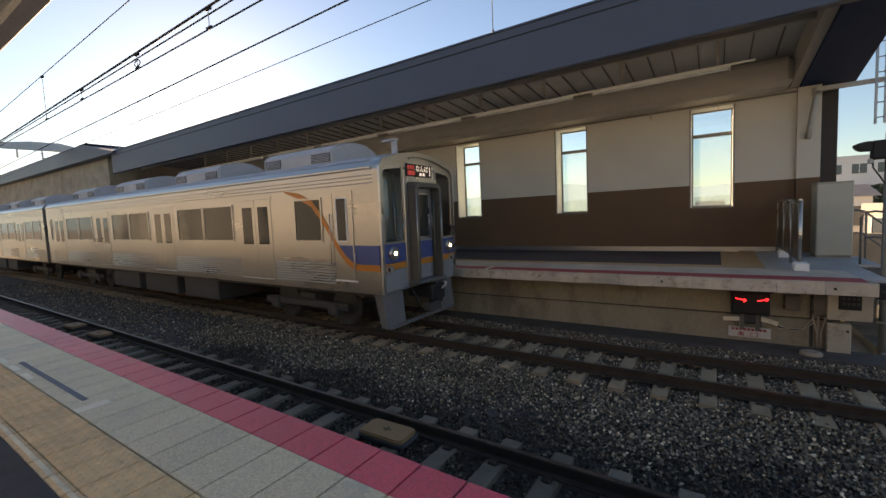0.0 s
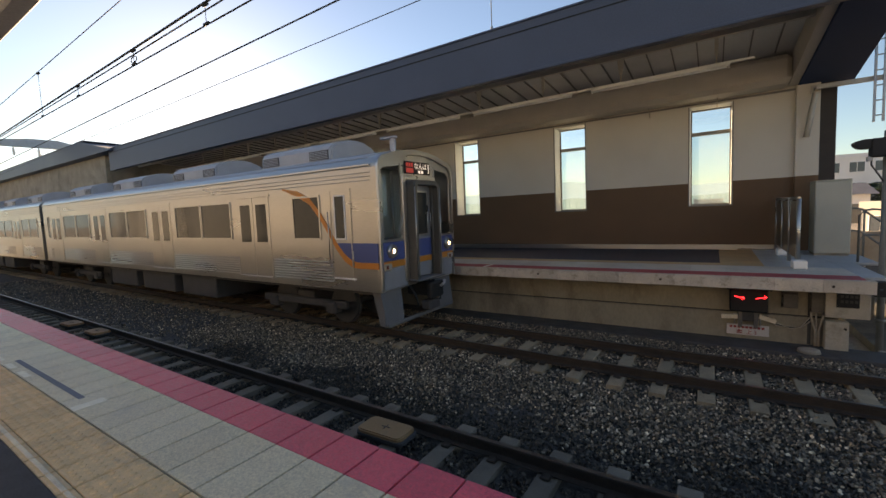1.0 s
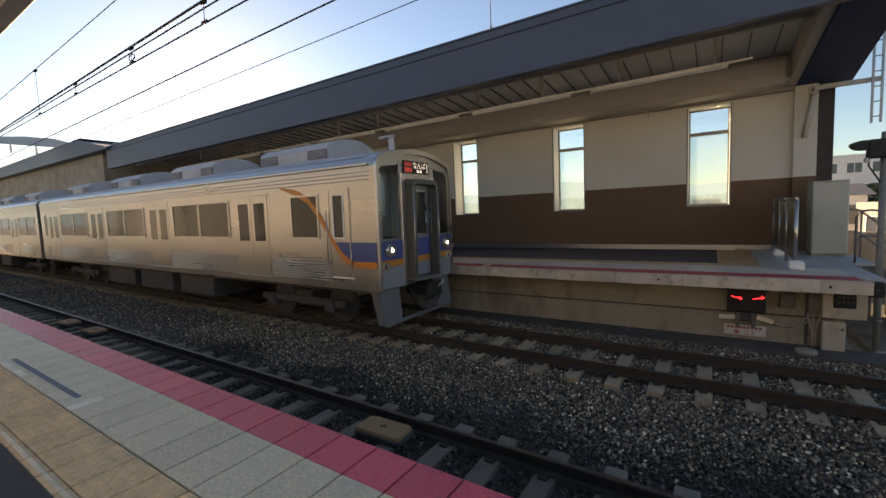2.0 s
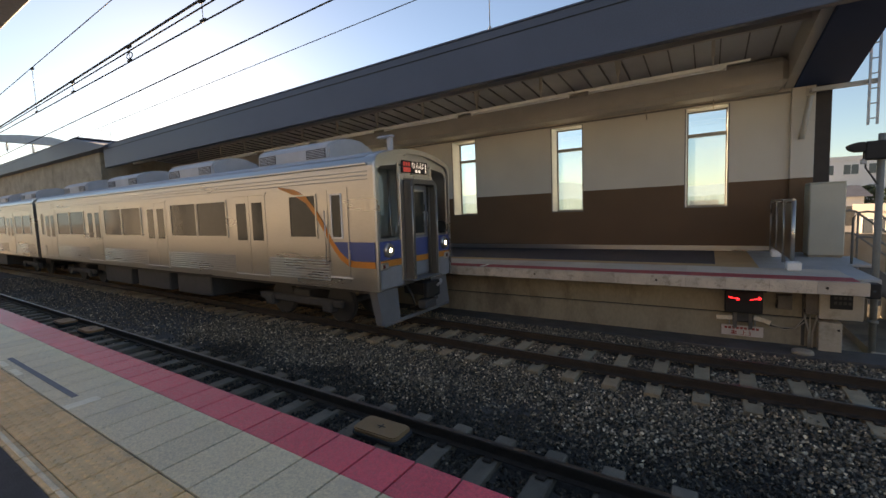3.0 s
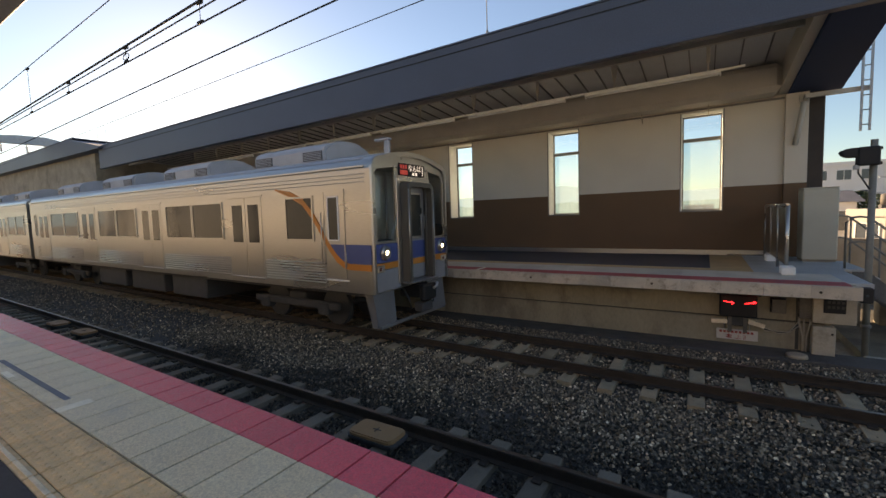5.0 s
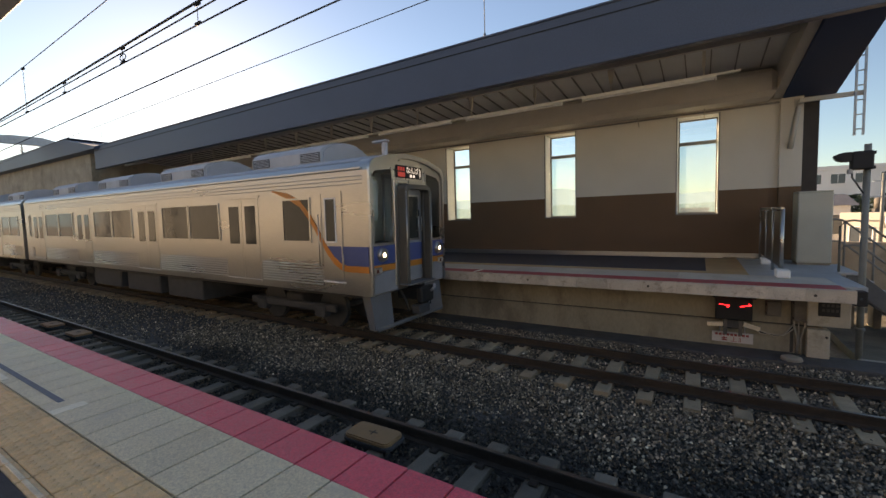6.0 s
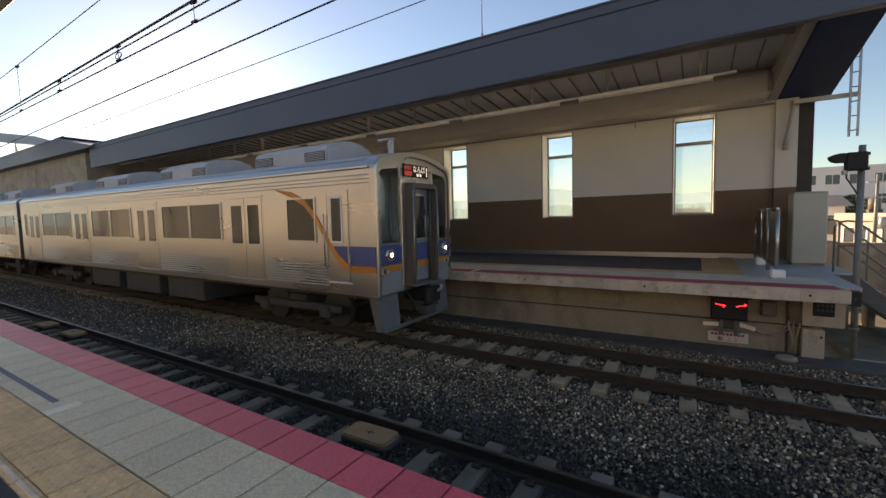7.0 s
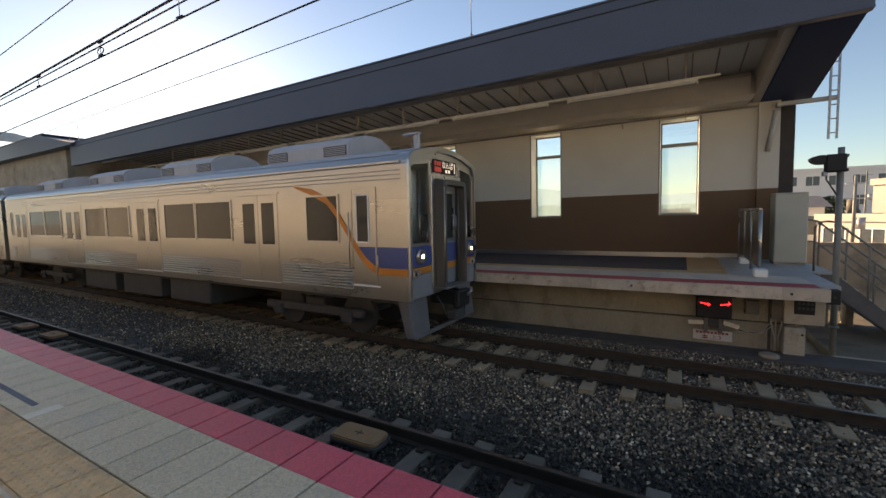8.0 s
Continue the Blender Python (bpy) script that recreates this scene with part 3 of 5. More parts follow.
def far_canopy():
    c = thing("far_canopy", "dark metal station roof with a deep fascia and ribbed soffit", "canopy", kind="structure")
    xl, xr = -27.0, 2.55
    z_near, z_wall = 5.66, 5.30
    def zs(y):
        return z_near + (z_wall - z_near) * (y - ROOF_Y) / (WALL_Y - ROOF_Y)
    def zd(y):
        return 6.30 - 0.07 * (y - ROOF_Y)
    part("fascia", B((xl, xr, ROOF_Y, ROOF_Y + 0.10, 5.64, 6.70)), M_FASCIA, c, "dark blue-grey metal fascia")
    part("fascia_cap", B((xl, xr + 0.02, ROOF_Y - 0.03, ROOF_Y + 0.3, 6.702, 6.75), bevel=0.01), M_FASCIA, c)
    part("fascia_lip", B((xl, xr, ROOF_Y - 0.025, ROOF_Y + 0.16, 5.58, 5.637), bevel=0.008), M_FASCIA, c)
    part("fascia_groove", B((xl, xr, ROOF_Y - 0.012, ROOF_Y - 0.001, 6.50, 6.525)), M_BLACK, c)
    bm = bmesh.new()
    prism(bm, [(ROOF_Y + 0.1, zd(ROOF_Y)), (14.8, zd(14.8)), (14.8, zd(14.8) + 0.4), (ROOF_Y + 0.1, 6.68)], "x", xl, 1.738)
    part("roof_slab", bm, M_SOFFIT, c, "grey roof deck")
    # folded deck ribs
    ribs = mesh_rib(zd)
    x = 1.2
    while x > xl + 0.5:
        piece("soffit_rib", ribs, c, pose(x, 0, 0))
        x -= 0.52
    beams = bmesh.new()
    prism(beams, [(ROOF_Y + 0.12, zs(ROOF_Y + 0.12) + 0.10), (13.88, zs(13.9) + 0.02), (13.88, zd(13.9) - 0.002), (ROOF_Y + 0.12, zd(ROOF_Y + 0.12) - 0.002)], "x", 1.55, 1.735)
    part("end_beam", beams, M_BEAM, c, "beige steel end beam")
    bm = bmesh.new()
    ya, yb = ROOF_Y + 0.102, 14.2
    v = [bm.verts.new(q) for q in ((1.74, ya, zs(ya)), (2.54, ya, zs(ya)), (2.80, yb, zs(yb) - 0.02), (1.74, yb, zs(yb) - 0.02),
                                   (1.74, ya, 6.66), (2.54, ya, 6.66), (2.80, yb, 6.3), (1.74, yb, 6.3))]
    for q in ((0, 1, 2, 3), (4, 7, 6, 5), (0, 4, 5, 1), (1, 5, 6, 2), (2, 6, 7, 3), (3, 7, 4, 0)):
        bm.faces.new([v[i] for i in q])
    part("end_soffit", bm, M_NAVYSOFFIT, c, "dark navy gable soffit")
    part("eave_beam", B((xl, 1.548, 13.05, 13.88, 5.262, 5.94), bevel=0.12), M_BEAM, c, "beige boxed beam above the wall")
    part("edge_purlin", B((xl, 1.548, ROOF_Y + 0.35, ROOF_Y + 0.47, 6.06, 6.26)), M_BEAM, c)
    part("middle_purlin", B((xl, 1.548, 10.50, 10.60, 5.85, zd(10.6) - 0.003)), M_BEAM, c, "beige steel purlin")
    return c


def mesh_rib(zs):
    bm = bmesh.new()
    y0, y1 = ROOF_Y + 0.12, 13.1
    for o, w in ((0, 0.014),):
        prism(bm, [(y0, zs(y0) - 0.04), (y1, zs(y1) - 0.04), (y1, zs(y1) - 0.001), (y0, zs(y0) - 0.001)], "x", -w, w)
    return mesh_of("soffit_rib", bm, M_FRAME)


far_canopy()


def ceiling_light(x0, x1):
    g = thing("ceiling_light", "long white unlit strip light hung under the canopy", "ceiling light", pose(x0, 11.0, 5.335), "canopy strip lights")
    n = x1 - x0
    part("housing", B((0, n, -0.05, 0.05, 0.03, 0.09), bevel=0.01), M_WHITE, g)
    part("tube", T(([(0.05, 0, 0.005), (n - 0.05, 0, 0.005)], 0.017)), M_WHITE, g)
    for f in (0.2, 0.8):
        part("clip", B((n * f - 0.03, n * f + 0.03, 0.02, 0.10, 0.09, 0.115)), M_WHITE, g)
    for e in (0.0, n - 0.03):
        part("bracket", B((e, e + 0.03, -0.03, 0.03, -0.02, 0.03)), M_WHITE, g)


for k in range(7):
    ceiling_light(-2.58 - 3.33 * k, 0.26 - 3.33 * k)
cr = thing("cable_rail", "thin white wiring rail hung under the canopy", "cable tray")
part("rail", B((-24.0, 0.68, 11.06, 11.12, 5.435, 5.475)), M_WHITE, cr)
for k in range(12):
    hx = 0.02 - 1.93 * k
    bm = B((hx - 0.014, hx + 0.014, 11.075, 11.105, 5.475, 5.66))
    if k % 2:
        prism(bm, [(hx - 0.03, 5.66), (hx + 0.03, 5.66), (hx + 0.10, 6.16), (hx - 0.10, 6.16)], "y", 11.06, 11.12)
    else:
        box(bm, hx - 0.035, hx + 0.035, 11.06, 11.12, 5.66, 6.16)
    part("hanger", bm, M_BEAM, cr, "beige steel hanger")
# lamps' small wall conduits
for cx in (-1.6, 0.05):
    solid("conduit", T(([(cx, 13.86, 5.2), (cx, 13.86, 5.05), (cx, 13.5, 5.3)], 0.012)), M_CONDUIT, "thin conduit on the roof beam", "conduit")

# knee brace and ladder bracket at the wall's end
br = thing("ladder_bracket", "beige steel bracket arm braced against the wall", "bracket", pose(2.02, 13.75, 0))
part("arm", B((0.0, 1.17, -0.3, -0.2, 5.07, 5.17), bevel=0.008), M_BEAM, br)
part("wall_plate", B((-0.06, 0.12, -0.02, 0.02, 5.02, 5.22), bevel=0.008), M_BEAM, br)
part("stub", B((0.0, 0.10, -0.198, -0.022, 5.075, 5.165), bevel=0.008), M_BEAM, br)
bm = bmesh.new()
tube(bm, [(-0.12, -0.03, 4.0), (0.0, -0.22, 5.0)], 0.06, 4)
part("knee_brace", bm, M_BEAM, br)
ld = thing("hanging_ladder", "slim galvanised ladder on a bracket arm beside the roof", "ladder", pose(3.08, 13.38, 0))
for s in (-0.075, 0.075):
    part("ladder_rail", B((s - 0.02, s + 0.02, -0.025, 0.025, 4.14, 6.9)), M_GALV, ld)
for q in range(8):
    part("rung", T(([(-0.075, 0, 4.28 + 0.33 * q), (0.075, 0, 4.28 + 0.33 * q)], 0.014)), M_GALV, ld)

SITE[0] = LEVEL
# station house beyond the canopy
h = thing("station_house", "grey station building beyond the canopy", "building", pose(-30, 9.3, 0))
part("wall", B((-30, 1.5, 0.2, 7, -0.4, 6.35)), M_CONC, h)
bm = bmesh.new()
prism(bm, [(3.6, 6.36), (3.6, 6.46), (0.75, 7.02), (-0.4, 7.28), (-30.5, 7.0), (-30.5, 6.36)], "y", -0.3, 7.2)
part("roof", bm, M_FASCIA, h, "dark sloping roof")
part("ridge_cap", B((-1.0, 0.1, -0.32, 7.22, 7.24, 7.30), bevel=0.02), M_FASCIA, h)

# lightning rods on the fascia
SITE[0] = FAR_FALL
for rx, top in ((-4.43, 9.6), (-0.98, 9.4), (-27.25, 7.62), (-26.2, 7.55)):
    rod = thing("roof_rod", "thin metal rod standing on the roof edge", "rod", pose(rx, ROOF_Y + 0.1, 6.75), "roof rods")
    part("rod", T(([(0, 0, 0), (0, 0, top - 6.75)], 0.012)), M_GALV, rod)
    part("foot", T(([(0, 0, 0), (0, 0, 0.10)], 0.035)), M_GALV, rod)

SITE[0] = LEVEL
# ---------------------------------------------------------------- overhead line
def wire(label, y, p, q, r):
    (xa, za), (xb, zb) = p, q
    k = (zb - za) / (xb - xa)
    pts = [(x, y, za + k * (x - xa)) for x in (-58.0, -40.0, -20.0, -5.0, 12.0)]
    solid("overhead_wire", T((pts, r)), M_CABLE, label, "wire", group="overhead wires")
    return lambda x: za + k * (x - xa)


wa = wire("thin dark messenger wire above the near track", 3.30, (-16.73, 5.94), (-8.73, 6.29), 0.008)
wb = wire("thick dark feeder cable above the near track", 3.30, (-17.13, 5.16), (-6.95, 5.47), 0.017)
wc = wire("thin dark contact wire above the near track", 3.34, (-13.0, 5.12), (-5.24, 5.25), 0.011)
wire("thin dark auxiliary wire under the feeder cable", 3.32, (-8.3, 5.355), (-5.37, 5.430), 0.011)
wire("thick dark messenger cable above the far track", 6.00, (-23.86, 6.155), (-6.5, 6.625), 0.017)
wire("thin dark wire above the far track", 7.36, (-24.16, 6.415), (-5.8, 6.86), 0.010)
for hx in (-33.0, -28.5, -24.0, -19.5, -13.3, -10.95, -8.3, -5.97, -1.5):
    dr = thing("dropper", "thin hanger joining the overhead wires", "wire hanger", pose(hx, 3.32, 0), "wire droppers")
    up = wa if hx in (-13.3, -19.5, -28.5) else wb
    part("hanger_rod", T(([(0, 0, wc(hx)), (0, 0, up(hx))], 0.005)), M_CABLE, dr)
    part("clamp", T(([(-0.06, 0, wc(hx)), (0.06, 0, wc(hx))], 0.022)), M_CABLE, dr)
    if hx == -8.3:
        ring = [(0.11 * math.cos(a), 0.0, wc(hx) + 0.08 + 0.05 * math.sin(a)) for a in [k * math.tau / 12 for k in range(13)]]
        part("cable_loop", T((ring, 0.009)), M_CABLE, dr)
    part("upper_clamp", T(([(-0.05, 0, up(hx)), (0.05, 0, up(hx))], 0.03)), M_CABLE, dr)
g = thing("line_gantry", "grey steel gantry beam with insulators across the tracks", "gantry", pose(-35.6, 0, 0))
bm = bmesh.new()
prism(bm, [(-0.6, 7.42), (6.6, 7.43), (9.0, 7.47), (10.7, 7.45), (10.6, 7.60), (10.1, 7.84), (9.4, 7.99), (8.0, 7.96), (6.7, 7.78), (5.0, 7.70), (-0.6, 7.70)], "x", -0.17, 0.17)
part("beam", bm, M_GALV, g, "arched grey steel beam")
for yy in (-0.5, 10.5):
    part("mast", B((-0.18, 0.18, yy - 0.18, yy + 0.18, -0.4, 7.45), bevel=0.02), M_GALV, g)
for yy in (3.3, 7.36, 8.5):
    ins = part("insulator", T(([(0, yy, 7.45), (0, yy, 6.9)], 0.03)), M_GALV, g)
    for q in range(4):
        part("shed", T(([(0, yy, 7.32 - 0.10 * q), (0, yy, 7.28 - 0.10 * q)], 0.10)), M_WHITE, ins)

# ---------------------------------------------------------------- train
CAR_L, HALF, CAB = 20.2, 1.37, 1.45
Z0, Z_SIDE = 0.98, 3.42


def roof_profile():
    """Half outline from the body's foot over the roof, as (y, z)."""
    pts = [(HALF, Z0), (HALF, Z_SIDE)]
    for k in range(1, 7):
        a = radians(15 * k)
        pts.append((HALF - 0.28 + 0.28 * math.cos(a) if k < 6 else HALF - 0.28, Z_SIDE + 0.26 * math.sin(a)))
    pts += [(0.75, 3.77), (0.35, 3.83), (0.0, 3.845)]
    return pts


def full_profile(inset=0.0):
    half = [(max(0.0, y - inset), z - (inset if z > Z_SIDE else 0)) for y, z in roof_profile()]
    return half + [(-y, z) for y, z in reversed(half[:-1])]


def side_strip(bm, top, bottom, s, out):
    """A band on a side, between two lines of (x, z), a few millimetres proud."""
    y0, y1 = s * (HALF + 0.001), s * (HALF + out)
    a = [bm.verts.new((x, y1, z)) for x, z in top]
    b = [bm.verts.new((x, y1, z)) for x, z in bottom]
    c = [bm.verts.new((x, y0, z)) for x, z in top]
    d = [bm.verts.new((x, y0, z)) for x, z in bottom]
    for i in range(len(top) - 1):
        bm.faces.new((a[i], a[i + 1], b[i + 1], b[i]))
        bm.faces.new((a[i], c[i], c[i + 1], a[i + 1]))
        bm.faces.new((b[i], b[i + 1], d[i + 1], d[i]))
    bm.faces.new((a[0], b[0], d[0], c[0]))
    bm.faces.new((a[-1], c[-1], d[-1], b[-1]))


def wheelset(parent, x):
    bm = bmesh.new()
    for s in (-1, 1):
        tube(bm, [(0, s * 0.49, 0), (0, s * 0.60, 0)], 0.43, 20)
        tube(bm, [(0, s * 0.48, 0), (0, s * 0.505, 0)], 0.455, 20)
    tube(bm, [(0, -0.62, 0), (0, 0.62, 0)], 0.08, 8)
    return part("wheelset", bm, M_UNDER, parent, "steel wheels on an axle", pose(x, 0, 0.43))


WHEELS = []


def train_car(x_front, lead, label):
    car = thing("train_car", label, "train car", pose(x_front, TRACK_Y[1], 0), "cars of the train")
    L = CAR_L
    bm = bmesh.new()
    tube(bm, [(-L + 0.1, 0, 0), (-0.12, 0, 0)], 0.009, 6)
    bead = mesh_of("upper_bead", bm, M_STEEL)
    for s in (-1, 1):
        for q in range(3):
            piece("upper_bead", bead, car, pose(0, s * HALF, 3.17 + 0.075 * q))
    bm = bmesh.new()
    prism(bm, full_profile(), "x", -L, -CAB if lead else 0.0)
    if lead:
        skin, lining = full_profile(), [(y * 0.95, z - 0.05 if z > Z_SIDE else z + 0.02 * (z < 1.5)) for y, z in full_profile()]
        rings = [[bm.verts.new((x, y, z)) for y, z in prof] for x, prof in ((-CAB, skin), (-0.06, skin), (-0.06, lining), (-CAB, lining))]
        for a, b in zip(rings, rings[1:]):
            for i in range(len(skin) - 1):
                bm.faces.new((a[i], a[i + 1], b[i + 1], b[i]))
    body = part("body", bm, M_STEEL, car, "ribbed stainless steel body shell")
    bm = bmesh.new()
    for s in (-1, 1):
        box(bm, -L + 0.02, -0.12, s * (HALF + 0.02) - 0.02, s * (HALF + 0.02) + 0.02, 3.44, 3.485, bevel=0.006)
    part("rain_gutter", bm, M_STEEL, car, "bright gutter rail along the roof")
    bm = bmesh.new()
    half = [(y, z + 0.012) for y, z in roof_profile()[4:]]
    prism(bm, half + [(-y, z) for y, z in reversed(half[:-1])], "x", -L + 0.02, -0.25)
    part("roof_sheet", bm, M_ROOFGREY, car, "grey painted roof")
    for k in range(4):
        cx = -3.1 - 4.75 * k
        bm = bmesh.new()
        arch = [(-0.78, 3.72), (0.78, 3.72), (0.78, 4.02), (0.72, 4.10), (0.55, 4.19), (0.3, 4.255), (0, 4.28), (-0.3, 4.255), (-0.55, 4.19), (-0.72, 4.10), (-0.78, 4.02)]
        prism(bm, arch, "x", cx - 1.3, cx + 1.3)
        bmesh.ops.bevel(bm, geom=[e for e in bm.edges if abs(e.verts[0].co.x - e.verts[1].co.x) < 0.01], offset=0.05, segments=2, affect="EDGES")
        ac = part("air_conditioner", bm, M_ROOFGREY, car, "pale grey arched roof air-conditioner cover")
        for g0 in (cx - 1.2, cx + 0.58):
            gr = part("grille", B((g0, g0 + 0.64, -0.792, -0.781, 3.80, 4.00)), M_UNDER, ac, "dark ventilation grille")
            part("slat", B(*[(g0 + 0.02, g0 + 0.62, -0.800, -0.7921, 3.82 + 0.036 * q, 3.834 + 0.036 * q) for q in range(5)]), M_ROOFGREY, gr)
    if lead:
        an = part("antenna", B((-0.72, -0.58, -0.04, 0.04, 3.80, 4.19), bevel=0.02), M_ROOFGREY, car, "pale roof antenna with a top plate")
        part("top_plate", B((-0.98, -0.56, -0.07, 0.07, 4.192, 4.24), bevel=0.015), M_ROOFGREY, an)
    # fine ribs along the lower side
    doors = [-4.0 - 4.84 * k for k in range(4)]
    spans, edge = [], (-1.28 if lead else -0.3)
    for d in doors:
        spans.append((d + 0.72, edge))
        edge = d - 0.72
    spans.append((-L + 0.3, edge))
    for a, b in spans:
        bm = bmesh.new()
        tube(bm, [(0, 0, 0), (b - a, 0, 0)], 0.014, 8)
        rib = mesh_of("side_rib", bm, M_STEEL)
        for s in (-1, 1):
            for q in range(8):
                piece("side_rib", rib, car, pose(a, s * HALF, 1.14 + 0.058 * q))
    for s in (-1, 1):
        for (a, b) in spans:
            w = b - a
            n = max(1, round(w / 1.6))
            for q in range(n):
                wa = a + 0.22 + (w - 0.44) * q / n + 0.05
                wb = a + 0.22 + (w - 0.44) * (q + 1) / n - 0.05
                if lead and b > -1.5:
                    wa, wb = -2.45, -1.62
                win = part("side_window", B((wa, wb, s * (HALF + 0.006) - 0.005, s * (HALF + 0.006) + 0.005, 2.05, 2.92)), M_TRAINGLASS, car)
                fr = B((wa - 0.04, wa, s * (HALF + 0.012) - 0.014, s * (HALF + 0.012) + 0.014, 2.01, 2.96),
                       (wb, wb + 0.04, s * (HALF + 0.012) - 0.014, s * (HALF + 0.012) + 0.014, 2.01, 2.96),
                       (wa, wb, s * (HALF + 0.012) - 0.014, s * (HALF + 0.012) + 0.014, 2.92, 2.96),
                       (wa, wb, s * (HALF + 0.012) - 0.014, s * (HALF + 0.012) + 0.014, 2.01, 2.05))
                part("frame", fr, M_STEEL, win)
        for d in doors:
            for h in (-1, 1):
                c = d + h * 0.325
                leaf = part("door", B((c - 0.318, c + 0.318, s * (HALF + 0.004) - 0.008, s * (HALF + 0.004) + 0.008, 1.14, 3.02), bevel=0.004), M_STEEL, car, "sliding door leaf")
                part("pane", B((c - 0.2, c + 0.2, s * (HALF + 0.013) - 0.005, s * (HALF + 0.013) + 0.005, 1.95, 2.85)), M_TRAINGLASS, leaf)
            part("door_sill", B((d - 0.68, d + 0.68, s * (HALF + 0.02) - 0.025, s * (HALF + 0.02) + 0.025, 1.08, 1.12), bevel=0.006), M_STEEL, car)
            part("door_rail", B((d - 0.70, d + 0.70, s * (HALF + 0.008) - 0.012, s * (HALF + 0.008) + 0.012, 3.03, 3.07)), M_STEEL, car)
    bm = B((-L + 0.1, -0.2, -1.25, 1.25, 0.90, 0.98))
    part("underframe", bm, M_UNDER, car, "dark underframe")
    for q, (a, b) in enumerate(((-8.2, -6.3), (-10.9, -8.7), (-13.6, -11.4))):
        part("equipment_box", B((a, b, -1.2, 1.2, 0.32, 0.90), bevel=0.03), M_UNDER, car)
    for bx in (-2.9, -16.9):
        bogie = part("bogie_frame", B((bx - 1.5, bx + 1.5, -0.98, -0.86, 0.42, 0.60), (bx - 1.5, bx + 1.5, 0.86, 0.98, 0.42, 0.60),
                                      (bx - 0.3, bx + 0.3, -0.86, 0.86, 0.45, 0.75), bevel=0.03), M_UNDER, car)
        for ax in (-1.05, 1.05):
            WHEELS.append(wheelset(car, bx + ax))
            part("axle_box", B((bx + ax - 0.16, bx + ax + 0.16, -1.04, -0.80, 0.30, 0.58), bevel=0.04), M_UNDER, bogie)
    if not lead:
        part("gangway", B((0.0, 0.45, -0.6, 0.6, 1.0, 3.2), bevel=0.03), M_RUBBER, car, "black rubber gangway bellows")
        return car

    # --- cab front
    outer = full_profile()
    inner = [(y * 0.935, Z0 + (z - Z0) * 0.965 if z > Z0 else z) for y, z in outer]
    bm = bmesh.new()
    n = len(outer)
    lo = [bm.verts.new((-0.06, y, z)) for y, z in outer]
    mid = [bm.verts.new((0.02, y * 0.995, z)) for y, z in outer]
    front = [bm.verts.new((0.045, y * 0.975, z)) for y, z in outer]
    inn = [bm.verts.new((0.045, y, z)) for y, z in inner]
    back = [bm.verts.new((-0.03, y, z)) for y, z in inner]
    for a, b in ((lo, mid), (mid, front), (front, inn), (inn, back)):
        for i in range(n - 1):
            bm.faces.new((a[i], a[i + 1], b[i + 1], b[i]))
    part("front_frame", bm, M_STEEL, car, "rounded stainless frame round the cab front")
    bm = B((-0.058, -0.012, -1.27, 1.27, Z0, 2.0), (-0.058, -0.012, -0.58, 0.58, 2.0, 3.48), (-0.058, -0.012, -1.275, -1.235, 2.0, 3.28), (-0.058, -0.012, 1.235, 1.275, 2.0, 3.28))
    crown = [(y * 0.99, z) for y, z in inner if z > 3.3]
    prism(bm, crown + [(-1.235, 3.28), (-1.20, 3.36), (-1.10, 3.43), (-0.58, 3.50), (0.58, 3.50), (1.10, 3.43), (1.20, 3.36), (1.235, 3.28)], "x", -0.058, -0.012)
    part("front_panel", bm, M_STEEL, car, "silver-grey cab front panel")
    # inside the cab
    part("cab_partition", B((-CAB + 0.002, -CAB + 0.03, -1.2, 1.2, 1.0, 3.5)), M_CABWALL, car, "grey cab back wall")
    part("partition_window", B((-CAB + 0.032, -CAB + 0.04, -1.05, -0.62, 2.1, 3.0), (-CAB + 0.032, -CAB + 0.04, -0.35, 0.35, 2.1, 3.1)), M_TRAINGLASS, car)
    part("cab_floor", B((-CAB + 0.04, -0.07, -1.2, 1.2, 1.02, 1.08)), M_UNDER, car)
    part("driving_desk", B((-0.52, -0.09, -1.18, -0.45, 1.1, 1.92), (-0.40, -0.12, -1.1, -0.55, 1.92, 2.02), bevel=0.03), M_SKIRT, car, "dark grey driving desk")
    part("assistant_desk", B((-0.42, -0.09, 0.55, 1.18, 1.1, 1.96), bevel=0.03), M_SKIRT, car)
    seat = part("driver_seat", B((-1.1, -0.72, -1.0, -0.6, 1.55, 1.66), (-1.16, -1.06, -1.0, -0.6, 1.6, 2.25), bevel=0.04), M_RUBBER, car, "black driver's seat")
    part("sun_blind", B((-0.075, -0.068, -1.2, -0.98, 2.45, 3.25), bevel=0.002), M_BLIND, car, "pale rolled-down sun blind")
    part("door_post", T(([(-0.30, -0.52, 1.1), (-0.30, -0.52, 3.4)], 0.03), ([(-0.30, 0.52, 1.1), (-0.30, 0.52, 3.4)], 0.03), ([(-0.9, -0.55, 1.1), (-0.9, -0.55, 3.4)], 0.045)), M_STEEL, car)
    for s in (-1, 1):
        part("lower_panel", B((-0.011, 0.02, *sorted((s * 0.52, s * 1.26)), 1.0, 1.43), bevel=0.006), M_LOWER, car, "blue-grey lower front panel")
        a, b = sorted((s * 0.52, s * 1.275))
        part("blue_band", B((-0.011, 0.026, a, b, 1.575, 1.95), bevel=0.005), M_BLUE, car, "blue painted front band")
        part("orange_band", B((-0.011, 0.028, a, b, 1.44, 1.565), bevel=0.004), M_ORANGE, car, "orange painted front band")
        # windscreen with a rounded upper outer corner
        a, b = s * 0.62, s * 1.20
